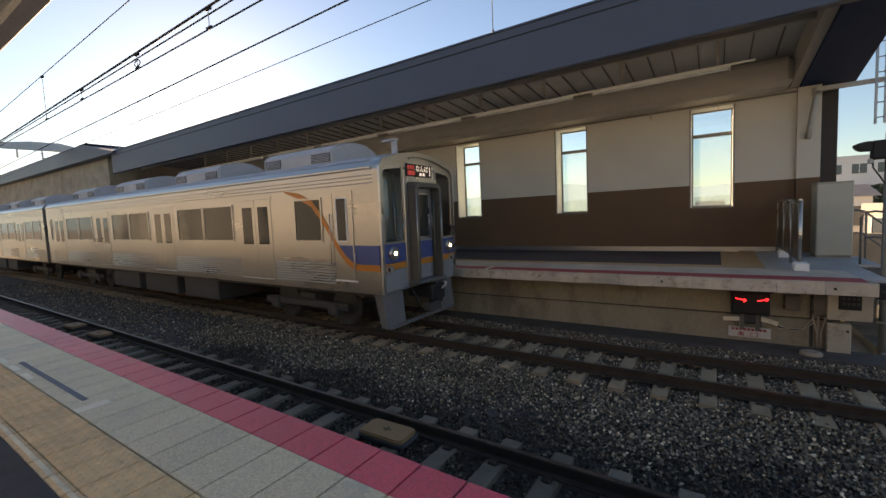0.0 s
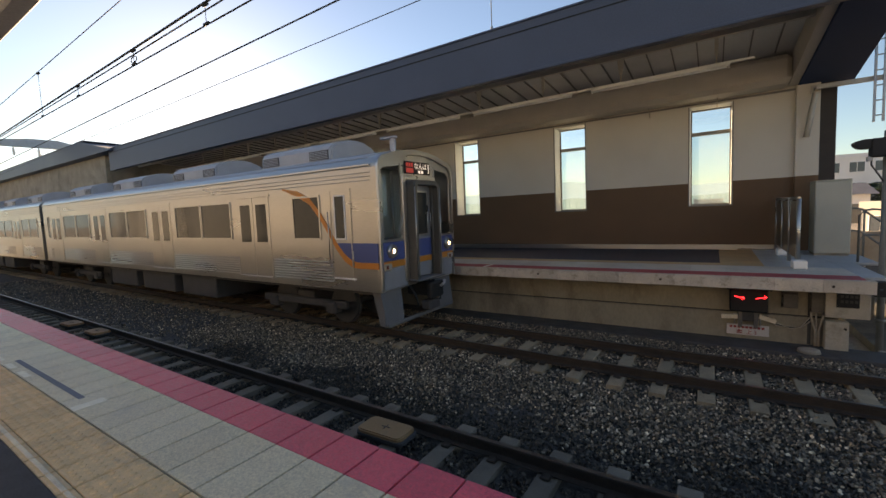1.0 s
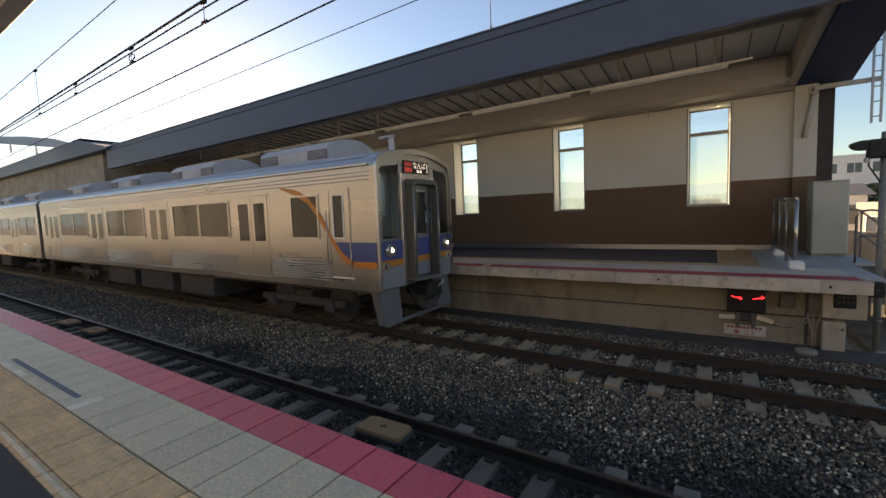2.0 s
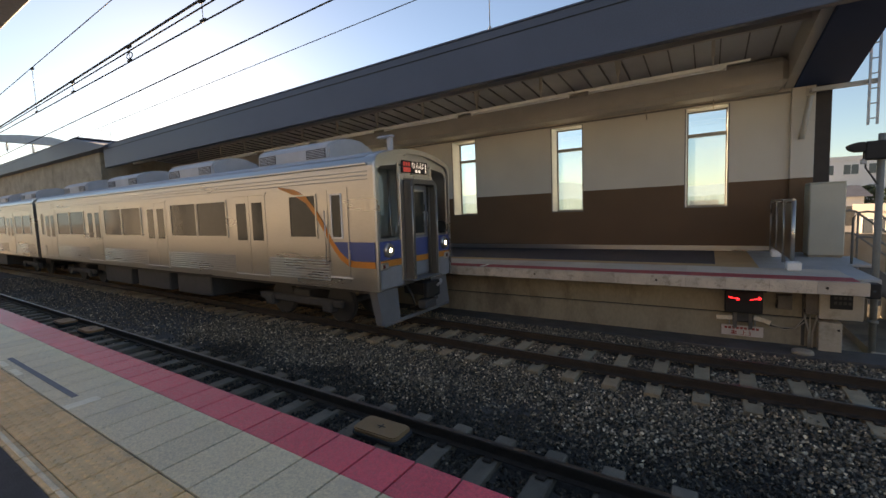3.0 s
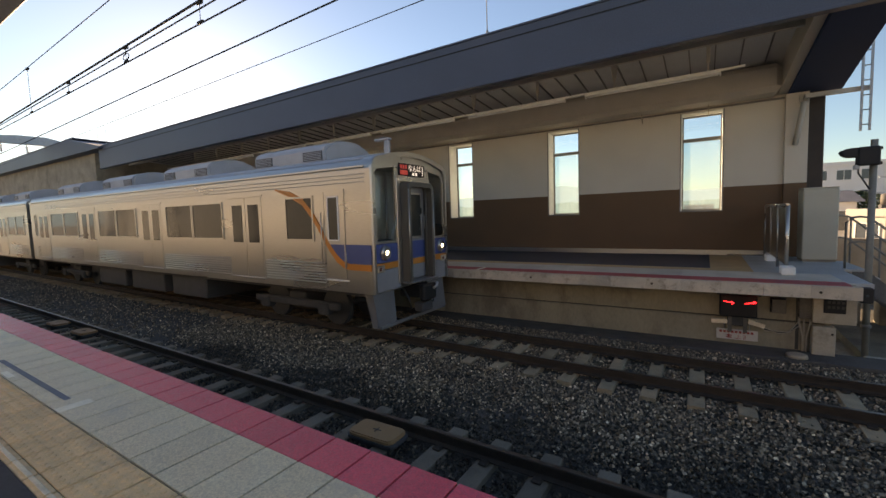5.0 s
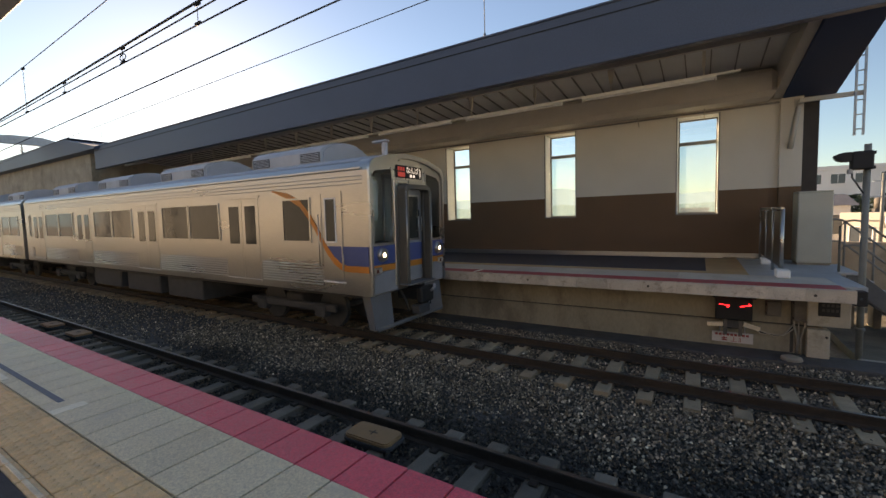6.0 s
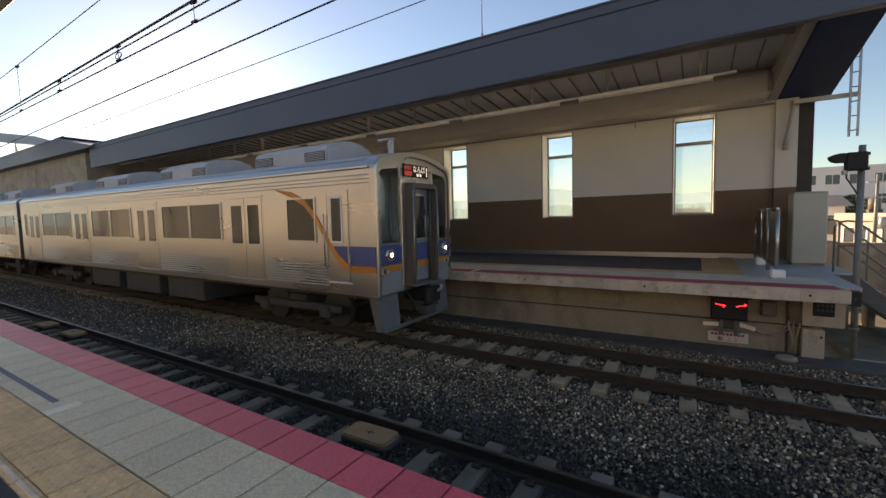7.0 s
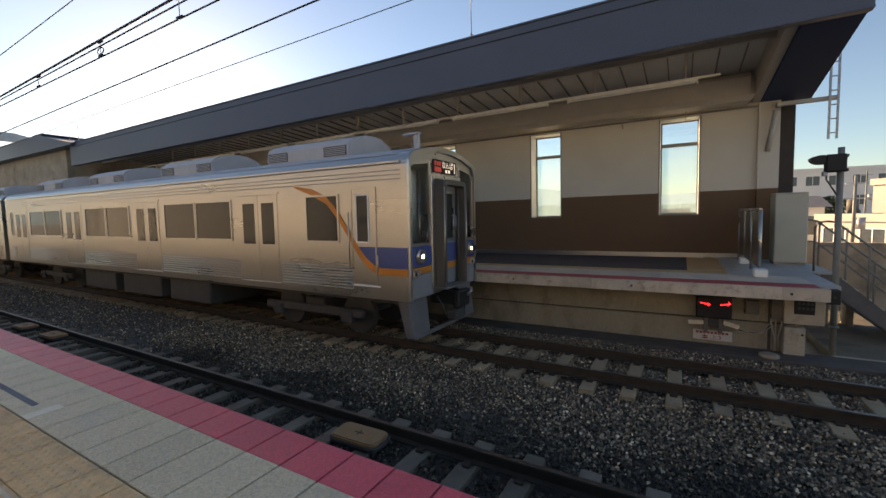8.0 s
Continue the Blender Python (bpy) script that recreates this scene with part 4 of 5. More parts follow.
        poly = [(a, 2.0), (b, 2.0), (b, 3.25), (b - s * 0.04, 3.35), (b - s * 0.13, 3.42), (a, 3.48)]
        bm = bmesh.new()
        prism(bm, poly, "x", -0.011, -0.005)
        ws = part("windscreen", bm, M_SCREEN, car, "tinted cab windscreen")
        ws.visible_shadow = False
        part("screen_frame", B((-0.011, 0.014, min(b, b + s * 0.04), max(b, b + s * 0.04), 1.96, 3.3),
                               (-0.011, 0.014, min(a, b), max(a, b), 1.955, 2.0),
                               (-0.011, 0.014, min(a, a - s * 0.04), max(a, a - s * 0.04), 1.96, 3.54)), M_STEEL, ws)
        wp = part("wiper", T(([(0.03, s * 0.80, 2.02), (0.035, s * 0.70, 2.3)], 0.010), ([(0.04, s * 0.72, 2.08), (0.04, s * 0.60, 2.52)], 0.012)), M_STEEL, ws)
        hl = part("headlight", T(([(0.0, s * 1.02, 1.77), (0.06, s * 1.02, 1.77), (0.10, s * 1.02, 1.77)], [0.15, 0.148, 0.125])), M_STEEL, car, "round chrome headlight, lit")
        part("lens", T(([(0.09, s * 1.02, 1.77), (0.103, s * 1.02, 1.77)], [0.055, 0.04])), M_HEAD, hl, "glowing white lens")
        part("reflector", T(([(0.088, s * 1.02, 1.77), (0.099, s * 1.02, 1.77)], [0.105, 0.10])), M_GALV, hl)
        tl = part("tail_lamp", B((0.0, 0.06, s * 1.15 - 0.11, s * 1.15 + 0.11, 1.39, 1.53), bevel=0.018), M_STEEL, car, "square framed tail lamp, unlit")
        part("lens", B((0.058, 0.066, s * 1.15 - 0.075, s * 1.15 - 0.008, 1.425, 1.495), bevel=0.006), M_LENS, tl)
        part("lens", B((0.058, 0.066, s * 1.15 + 0.008, s * 1.15 + 0.075, 1.425, 1.495), bevel=0.006), M_GALV, tl)
    # gangway door in its black frame
    def hoop(half, top, r):
        return [(-half, 1.12), (-half, top - r)] + [(-half + r - r * math.cos(radians(18 * q)), top - r + r * math.sin(radians(18 * q))) for q in range(1, 6)] + \
               [(half - r + r * math.sin(radians(18 * q)), top - r + r * math.cos(radians(18 * q))) for q in range(0, 5)] + [(half, top - r), (half, 1.12)]

    bm = bmesh.new()
    out, mid, inn = hoop(0.47, 3.20, 0.13), hoop(0.45, 3.18, 0.12), hoop(0.38, 3.10, 0.08)
    loops = [[bm.verts.new((x, y, z)) for y, z in path] for x, path in ((-0.011, out), (0.22, out), (0.25, mid), (0.25, inn), (-0.011, inn))]
    for a, b in zip(loops, loops[1:]):
        for i in range(len(a) - 1):
            bm.faces.new((a[i], a[i + 1], b[i + 1], b[i]))
    gw = part("gangway_frame", bm, M_TAUPE, car, "dark taupe gangway frame with rounded corners")
    part("flange", B((-0.011, 0.05, -0.60, -0.472, 1.1, 3.3), (-0.011, 0.05, 0.472, 0.60, 1.1, 3.3), (-0.011, 0.05, -0.472, 0.472, 3.21, 3.3), bevel=0.012), M_STEEL, gw)
    part("edge_strip", T(([(0.245, -0.455, 1.14), (0.245, -0.455, 3.05)], 0.012), ([(0.245, 0.455, 1.14), (0.245, 0.455, 3.05)], 0.012)), M_STEEL, gw, "bright edge strip")
    part("inner_post", T(([(0.12, -0.33, 1.14), (0.12, -0.33, 3.06)], 0.02), ([(0.12, 0.33, 1.14), (0.12, 0.33, 3.06)], 0.02)), M_TAUPE, gw)
    gd = part("gangway_door", B((-0.011, 0.03, -0.376, 0.376, 1.14, 3.098)), M_LOWER, car, "grey gangway door")
    part("window", B((0.031, 0.037, -0.24, 0.24, 2.05, 2.95)), M_TRAINGLASS, gd)
    part("window_frame", B((0.031, 0.045, -0.275, -0.241, 2.01, 2.99), (0.031, 0.045, 0.241, 0.275, 2.01, 2.99), (0.031, 0.045, -0.241, 0.241, 2.951, 2.99), (0.031, 0.045, -0.241, 0.241, 2.01, 2.049)), M_STEEL, gd)
    part("blue_band", B((0.031, 0.036, -0.37, 0.37, 1.575, 1.95)), M_BLUE, gd)
    part("orange_band", B((0.031, 0.036, -0.37, 0.37, 1.44, 1.565)), M_ORANGE, gd)
    for hy in (0.20, 0.32):
        part("handle", T(([(0.04, hy, 2.2), (0.075, hy, 2.2), (0.075, hy, 2.5), (0.04, hy, 2.5)], 0.013)), M_STEEL, gd)
    part("footplate", B((0.0, 0.30, -0.5, 0.5, 1.08, 1.115), bevel=0.01), M_SKIRT, car)
    # destination sign
    sg = part("destination_sign", B((-0.011, 0.02, -0.46, 0.46, 3.34, 3.60), bevel=0.01), M_BLACK, car, "black destination display with lit characters")
    part("red_field", B((0.021, 0.024, -0.42, -0.17, 3.36, 3.455)), M_SIGNRED, sg)
    part("line_name", B(*[(0.021, 0.024, -0.42 + 0.085 * q, -0.36 + 0.085 * q, 3.485, 3.565) for q in range(3)]), M_SIGNRED, sg)
    cu = bpy.data.curves.new("destination_text", "FONT")
    cu.body, cu.size, cu.align_x = "なんば", 0.155, "CENTER"
    cu.extrude = 0.001
    cu.materials.append(M_LED)
    tx = new("destination_text", cu)
    tx.parent = sg
    tx.matrix_basis = Matrix(((0, 0, 1, 0.024), (1, 0, 0, 0.09), (0, 1, 0, 3.455), (0, 0, 0, 1)))
    for ty in (0.0, 0.11):
        part("small_text", B((0.021, 0.024, ty, ty + 0.07, 3.36, 3.42)), M_LED, sg)
    part("side_text", B((0.021, 0.024, 0.37, 0.395, 3.37, 3.57)), M_LED, sg)
    # side swoosh from the front bands up to the roof line
    for s in (-1, 1):
        xs = [-0.0, -0.55, -0.72, -0.92, -1.12, -1.35, -1.6, -1.9, -2.3, -2.8]
        zo = [1.565, 1.565, 1.60, 1.74, 1.96, 2.28, 2.62, 2.92, 3.08, 3.16]
        wd = [0.125, 0.125, 0.135, 0.16, 0.17, 0.17, 0.16, 0.15, 0.12, 0.03]
        bm = bmesh.new()
        side_strip(bm, list(zip(xs, zo)), [(x, z - w) for x, z, w in zip(xs, zo, wd)], s, 0.019)
        part("orange_swoosh", bm, M_ORANGE, car, "orange side swoosh")
        bm = bmesh.new()
        side_strip(bm, [(x, 1.95) for x in xs[:4]] + [(-1.09, 1.95)], [(x, z + 0.004) for x, z in zip(xs[:4], zo)] + [(-1.09, 1.93)], s, 0.018)
        part("blue_swoosh", bm, M_BLUE, car, "blue side swoosh")
        y = s * (HALF + 0.01)
        cd = part("cab_door", B((-1.24, -0.70, y - 0.004, y + 0.004, 1.16, 3.02)), M_STEEL, car, "narrow cab door")
        part("frame", B((-1.27, -1.241, y - 0.012, y + 0.012, 1.14, 3.05), (-0.699, -0.67, y - 0.012, y + 0.012, 1.14, 3.05), (-1.241, -0.699, y - 0.012, y + 0.012, 3.02, 3.05)), M_STEEL, cd)
        part("window", B((-1.12, -0.86, y + s * 0.005 - 0.004, y + s * 0.005 + 0.004, 2.05, 2.90)), M_TRAINGLASS, cd)
        fy = y + s * 0.010
        part("window_frame", B((-1.15, -1.12, fy - 0.008, fy + 0.008, 2.02, 2.93), (-0.86, -0.83, fy - 0.008, fy + 0.008, 2.02, 2.93),
                               (-1.12, -0.86, fy - 0.008, fy + 0.008, 2.90, 2.93), (-1.12, -0.86, fy - 0.008, fy + 0.008, 2.02, 2.05)), M_WHITE, cd, "pale window frame")
        for hx, hz in ((-1.30, 2.6), (-0.62, 1.8)):
            part("handrail", T(([(hx, y + s * 0.05, 1.5), (hx, y + s * 0.05, hz)], 0.012)), M_STEEL, cd)
        part("step_rail", B((-1.24, -0.60, y - 0.02, y + 0.03 * s + 0.03, 1.20, 1.235), bevel=0.006), M_WHITE, car)
        # skirt plates beside the coupler
        bm = bmesh.new()
        a, b = s * 1.28, s * 0.62
        lo = [(-0.10, a, 0.98), (-0.10, b, 0.98), (0.02, b * 1.12, 0.28), (0.02, a * 0.96, 0.28)]
        v = [bm.verts.new(p) for p in lo] + [bm.verts.new((x - 0.05, y_, z)) for x, y_, z in lo]
        for q in ((0, 1, 2, 3), (7, 6, 5, 4), (0, 4, 5, 1), (1, 5, 6, 2), (2, 6, 7, 3), (3, 7, 4, 0)):
            bm.faces.new([v[i] for i in q])
        part("front_skirt", bm, M_SKIRT, car, "grey steel front skirt plate")
        bm = bmesh.new()
        y_ = s * 1.26
        prism(bm, [(-0.10, 0.98), (0.0, 0.28), (-0.14, 0.28), (-0.32, 0.98)], "y", min(y_, y_ - s * 0.05), max(y_, y_ - s * 0.05))
        part("side_skirt", bm, M_SKIRT, car, "grey steel side skirt plate")
    part("guard_bar", B((-0.02, 0.04, -1.2, 1.2, 0.24, 0.32), bevel=0.015), M_SKIRT, car)
    cp = part("coupler", B((-0.3, 0.30, -0.17, 0.17, 0.72, 1.0), (0.28, 0.42, -0.24, 0.24, 0.68, 1.02), bevel=0.03), M_BLACK, car, "black automatic coupler")
    part("hook", T(([(0.42, 0.1, 0.9), (0.5, 0.14, 0.98), (0.46, 0.2, 1.03)], 0.03)), M_GALV, cp)
    part("electric_coupler", B((0.1, 0.34, -0.2, 0.2, 0.42, 0.62), bevel=0.03), M_UNDER, cp)
    for s in (-1, 1):
        part("hose", T(([(0.0, s * 0.42, 0.95), (0.18, s * 0.46, 0.75), (0.2, s * 0.42, 0.55), (0.05, s * 0.36, 0.5)], 0.025)), M_RUBBER, cp)
    return car


X_FRONT = -5.41
CARS = [train_car(X_FRONT, True, "silver commuter train car with blue and orange front bands"),
        train_car(X_FRONT - CAR_L - 0.5, False, "silver commuter train car coupled behind the leading one")]

# ---------------------------------------------------------------- track-side things
c = thing("track_beacon", "tan plastic beacon cover lying between the rails", "beacon", pose(-3.28, 3.60, 0, 0, 0, 2))
bm = bmesh.new()
poly = []
for sx, sy, a0 in ((1, 1, 0), (-1, 1, 90), (-1, -1, 180), (1, -1, 270)):
    for q in range(4):
        a = radians(a0 + 30 * q)
        poly.append((sx * 0.26 + 0.085 * math.cos(a), sy * 0.10 + 0.085 * math.sin(a)))
prism(bm, [(x * 0.95, y * 0.95) for x, y in poly], "z", -0.092, -0.05)
bmesh.ops.bevel(bm, geom=[e for e in bm.edges if all(v.co.z > -0.055 for v in e.verts)], offset=0.014, segments=2, affect="EDGES")
part("cover", bm, M_TAN, c)
part("cross_rib", B((-0.06, 0.06, -0.006, 0.006, -0.054, -0.046), (-0.006, 0.006, -0.05, 0.05, -0.054, -0.046)), M_JOINT, c)
bm = bmesh.new()
prism(bm, [(x * 1.03 + 0.012, y * 1.0 - 0.006) for x, y in poly], "z", -0.125, -0.094)
prism(bm, [(x * 0.90, y * 0.85) for x, y in poly], "z", -0.24, -0.1251)
part("base", bm, M_UNDER, c)
tagged(c, group="track beacons")
for cx in (-14.3, -12.55):
    copy_thing(c, pose(cx, 3.66, 0, 0, 0, 2))


SITE[0] = FAR_FALL


def arrow_signal():
    s = thing("arrow_signal", "black signal box with lit red arrows under the platform edge", "signal", pose(0.56, 9.45, 0))
    part("case", B((-0.29, 0.29, 0.0, 0.28, 0.42, 0.84), bevel=0.02), M_BLACK, s)
    part("hood", B((-0.34, 0.34, -0.06, 0.3, 0.842, 0.90), bevel=0.01), M_BLACK, s)
    for sx in (-1, 1):
        bm = bmesh.new()
        tube(bm, [(-0.085, -0.008, -0.018 if sx > 0 else 0.018), (0.075, -0.008, -0.018 if sx < 0 else 0.018)], 0.006, 6)
        tube(bm, [(0.04, -0.008, (-0.018 if sx < 0 else 0.018) + 0.03), (0.085, -0.008, -0.018 if sx < 0 else 0.018), (0.04, -0.008, (-0.018 if sx < 0 else 0.018) - 0.03)], 0.005, 6)
        part("arrow", bm, M_RED, s, "glowing red arrow", pose(sx * 0.165 + 0.02, 0, 0.70))
    for sx in (-0.12, 0.12):
        part("leg", B((sx - 0.03, sx + 0.03, 0.1, 0.16, 0.1, 0.42)), M_BOXGREY, s)
    part("back_box", B((-0.16, 0.16, 0.12, 0.24, 0.22, 0.42), bevel=0.02), M_UNDER, s, "dark cable box below the signal")
    for sx in (-1, 1):
        part("wing", B((-0.13, 0.13, -0.025, 0.025, -0.04, 0.04), bevel=0.008), M_CREAMLINE, s, "pale bracket wing", pose(sx * 0.29, 0.08, 0.30, 0, 6 + 10 * sx, 0))
    return s


arrow_signal()
sg = thing("warning_plate", "white plate with small red lettering below the arrow signal", "sign", pose(0.56, 9.70, 0.02))
part("plate", B((-0.33, 0.33, -0.012, 0.012, -0.10, 0.10), bevel=0.004), M_SIGNBACK, sg)
part("small_line", B(*[(-0.28 + 0.062 * q, -0.235 + 0.062 * q, -0.016, -0.013, 0.03, 0.072) for q in range(9)]), M_SIGNTEXT, sg)
cu = bpy.data.curves.new("plate_text", "FONT")
cu.body, cu.size, cu.align_x, cu.space_character = "上3", 0.11, "CENTER", 1.2
cu.extrude = 0.001
cu.materials.append(M_SIGNTEXT)
tx = new("plate_text", cu)
tx.parent = sg
tx.matrix_basis = Matrix(((1, 0, 0, 0.06), (0, 0, -1, -0.016), (0, 1, 0, -0.075), (0, 0, 0, 1)))
part("large_bar", B((-0.17, -0.08, -0.016, -0.013, -0.07, -0.045), (-0.17, -0.08, -0.016, -0.013, -0.03, -0.01), (-0.14, -0.12, -0.016, -0.013, -0.07, 0.01)), M_SIGNTEXT, sg)
bm = T(([(-0.2, 0.05, 0.08), (-0.2, 0.05, 0.3)], 0.012), ([(0.2, 0.05, 0.08), (0.2, 0.05, 0.3)], 0.012))
part("bracket", bm, M_GALV, sg)

for bx, z0, z1, w in ((1.18, 0.50, 0.80, 0.24), (1.56, 0.44, 0.86, 0.22)):
    jb = thing("junction_box", "grey metal junction box on the platform wall", "junction box", pose(bx, 9.72, 0), "junction boxes")
    part("case", B((-w / 2, w / 2, 0, 0.019, z0, z1), bevel=0.008), M_BOXGREY, jb)
    part("lid", B((-w / 2 + 0.015, w / 2 - 0.015, -0.12, -0.001, z0 + 0.02, z1 - 0.02), bevel=0.01), M_BOXGREY, jb)
    part("hinge", B((-w / 2 + 0.004, -w / 2 + 0.014, -0.10, -0.02, z0 + 0.05, z0 + 0.09), (-w / 2 + 0.004, -w / 2 + 0.014, -0.10, -0.02, z1 - 0.09, z1 - 0.05)), M_RUST, jb)
for x, bend, r in ((1.48, 0.06, 0.017), (1.55, 0.005, 0.012), (1.64, -0.05, 0.017)):
    solid("conduit", T(([(x, 9.70, 0.46), (x, 9.70, 0.36), (x + bend, 9.70, 0.12), (x + bend, 9.70, -0.17)], r)), M_CONDUIT, "beige conduit down the platform wall", "conduit", group="wall conduits")
for k in range(3):
    pts = [(0.85 + 0.01 * k, 9.73, 0.34 - 0.03 * k), (1.0, 9.72, 0.2 - 0.03 * k), (1.2, 9.71, 0.12 + 0.02 * k), (1.35, 9.72, 0.16), (1.5, 9.73, 0.30 + 0.05 * k)]
    solid("loose_cable", T((pts, 0.012)), M_CABLE if k == 1 else M_CONDUIT, "loose sagging cable along the platform wall", "cable", group="loose cables")
ec = thing("end_cabinet", "cream equipment cabinet under the platform end", "cabinet", pose(2.0, 9.55, 0))
part("body", B((-0.36, 0.21, 0.0, 0.19, 0.41, 0.955), bevel=0.01), M_CABINET, ec)
part("display", B((-0.22, 0.07, -0.012, -0.001, 0.60, 0.86), bevel=0.005), M_BLACK, ec, "black number display panel")
for r in (0, 1):
    for q in range(4):
        part("display_bar", B((-0.17 + 0.06 * q, -0.13 + 0.06 * q, -0.016, -0.013, 0.68 + 0.09 * r, 0.73 + 0.09 * r)), M_UNDER, ec)
fb = thing("foot_block", "cream concrete block below the cabinet", "block", pose(1.85, 9.55, 0))
part("block", B((-0.20, 0.11, 0.02, 0.2, -0.30, 0.345), bevel=0.012), M_CABINET, fb)
part("bolt", T(([(0.06, 0.02, 0.22), (0.06, 0.0, 0.22)], 0.02)), M_RUST, fb)
bm = bmesh.new()
tube(bm, [(0, 0, 0), (0, 0, 0.05), (0, 0, 0.065)], [0.16, 0.15, 0.11], 14)
solid("drain_lid", bm, M_CONC, "round pale concrete lid on the drain strip", "lid", pose(1.40, 9.27, -0.167))
for hx in (1.62, -0.85, -3.3):
    bm = bmesh.new()
    tube(bm, [(0, 0, 0), (0, -0.006, 0)], 0.022, 10)
    solid("anchor_plug", bm, M_RUST, "small rusty anchor plug in the platform edge", "anchor", pose(hx, FAR_EDGE_Y - 0.001, 1.06), "edge anchors")
eb = thing("edge_lamp", "small black marker lamp at the platform corner", "lamp", pose(2.15, 8.98, 1.0))
part("case", B((-0.06, 0.10, -0.06, 0.1, -0.08, 0.16), bevel=0.015), M_BLACK, eb)
part("lens", T(([(0.02, -0.06, 0.04), (0.02, -0.07, 0.04)], 0.022)), M_WINDARK, eb)


def signal_mast():
    s = thing("signal_mast", "grey steel mast with a black hooded signal head", "signal", pose(2.43, 10.0, 0))
    part("mast", T(([(0, 0, -0.35), (0, 0, 3.56)], 0.050)), M_MAST, s)
    for z in (0.30, 0.95):
        part("collar", T(([(0, 0, z), (0, 0, z + 0.055)], 0.072)), M_MAST, s)
    hd = part("signal_head", B((-0.25, 0.03, -0.24, -0.07, 3.12, 3.43), bevel=0.02), M_BLACK, s, "black signal head")
    bm = bmesh.new()
    prism(bm, [(-0.248, 3.425), (-0.34, 3.425), (-0.42, 3.405), (-0.47, 3.385), (-0.465, 3.35), (-0.43, 3.30), (-0.37, 3.27), (-0.248, 3.265)], "y", -0.25, -0.06)
    bmesh.ops.bevel(bm, geom=list(bm.edges), offset=0.012, segments=2, affect="EDGES")
    part("hood", bm, M_BLACK, hd)
    part("bracket", B((-0.08, 0.09, -0.072, 0.08, 3.38, 3.43), (-0.08, 0.09, -0.072, 0.08, 3.13, 3.18)), M_BLACK, s)
    part("small_lamp", B((-0.28, -0.22, -0.2, -0.1, 3.06, 3.14), bevel=0.01), M_GALV, hd)
    part("cable", T(([(-0.22, -0.15, 3.13), (-0.22, -0.14, 3.0), (-0.12, -0.09, 2.84), (-0.05, -0.05, 2.72)], 0.013)), M_CABLE, s)


signal_mast()

# ---------------------------------------------------------------- platform end
bx = thing("equipment_cabinet", "tall beige metal equipment cabinet on the platform end", "cabinet", pose(2.28, 12.95, FAR_Z))
part("body", B((-0.35, 0.27, -0.33, 0.33, 0.05, 1.68), bevel=0.02), M_KIOSK, bx)
part("plinth", B((-0.33, 0.25, -0.31, 0.31, 0.0, 0.05)), M_CONC, bx)
part("roof", B((-0.352, 0.272, -0.332, 0.332, 1.682, 1.71), bevel=0.012), M_KIOSK, bx)
fn = thing("end_fence", "stainless fence panel across the platform end", "fence", pose(1.36, 10.35, FAR_Z))
for q in range(4):
    part("post", T(([(0, 0.02 + 1.1 * q, 0.0), (0, 0.02 + 1.1 * q, 1.32)], 0.035)), M_STEEL, fn)
for q in range(3):
    part("panel", B((-0.012, 0.012, 0.075 + 1.1 * q, 1.055 + 1.1 * q, 0.16, 1.28), bevel=0.005), M_BRONZE, fn, "brushed bronze-toned metal panel")
part("top_rail", T(([(0, 0, 1.33), (0, 3.34, 1.33)], 0.03)), M_STEEL, fn)
for yy in (10.2, 12.6):
    solid("weight_block", B((-0.11, 0.11, -0.13, 0.13, 0, 0.16), bevel=0.02), M_WHITE, "white concrete weight block at the fence foot", "block", pose(1.36, yy, FAR_Z), "fence weight blocks")


def stairway():
    s = thing("stairway", "grey steel stairs going down from the platform end", "stairs", pose(2.75, 11.5, 0))
    n, rise, run = 8, 0.185, 0.195
    part("landing", B((-0.405, 0.0, -0.1, 1.5, FAR_Z - 0.06, FAR_Z - 0.005), bevel=0.01), M_GREYFLOOR, s, "pale grey landing slab")
    for k in range(n):
        part("tread", B((k * run, (k + 1) * run + 0.03, 0.0, 1.3, FAR_Z - rise * (k + 1) - 0.04, FAR_Z - rise * (k + 1)), bevel=0.006), M_GALV, s)
    L = n * run
    for y in (-0.04, 1.34):
        bm = bmesh.new()
        prism(bm, [(-0.2, FAR_Z - 0.02), (0.0, FAR_Z - 0.02), (L, FAR_Z - 0.02 - rise * n), (L, FAR_Z - 0.30 - rise * n), (-0.2, FAR_Z - 0.28)], "y", y - 0.02, y + 0.02)
        part("stringer", bm, M_STRINGER, s, "dark grey steel stringer")
        for h in (1.05, 0.55):
            pts = [(-0.32, y, FAR_Z), (-0.32, y, FAR_Z + h - 0.12), (-0.25, y, FAR_Z + h - 0.02), (-0.12, y, FAR_Z + h), (0.0, y, FAR_Z + h - 0.02),
                   (L, y, FAR_Z + h - rise * n)]
            part("handrail", T((pts, 0.021)), M_MAST, s, "galvanised handrail")
        for k in range(4):
            x = 0.05 + k * L / 3.2
            part("baluster", T(([(x, y, FAR_Z - rise * x / run - 0.1), (x, y, FAR_Z - rise * x / run + 1.03)], 0.02)), M_MAST, s)


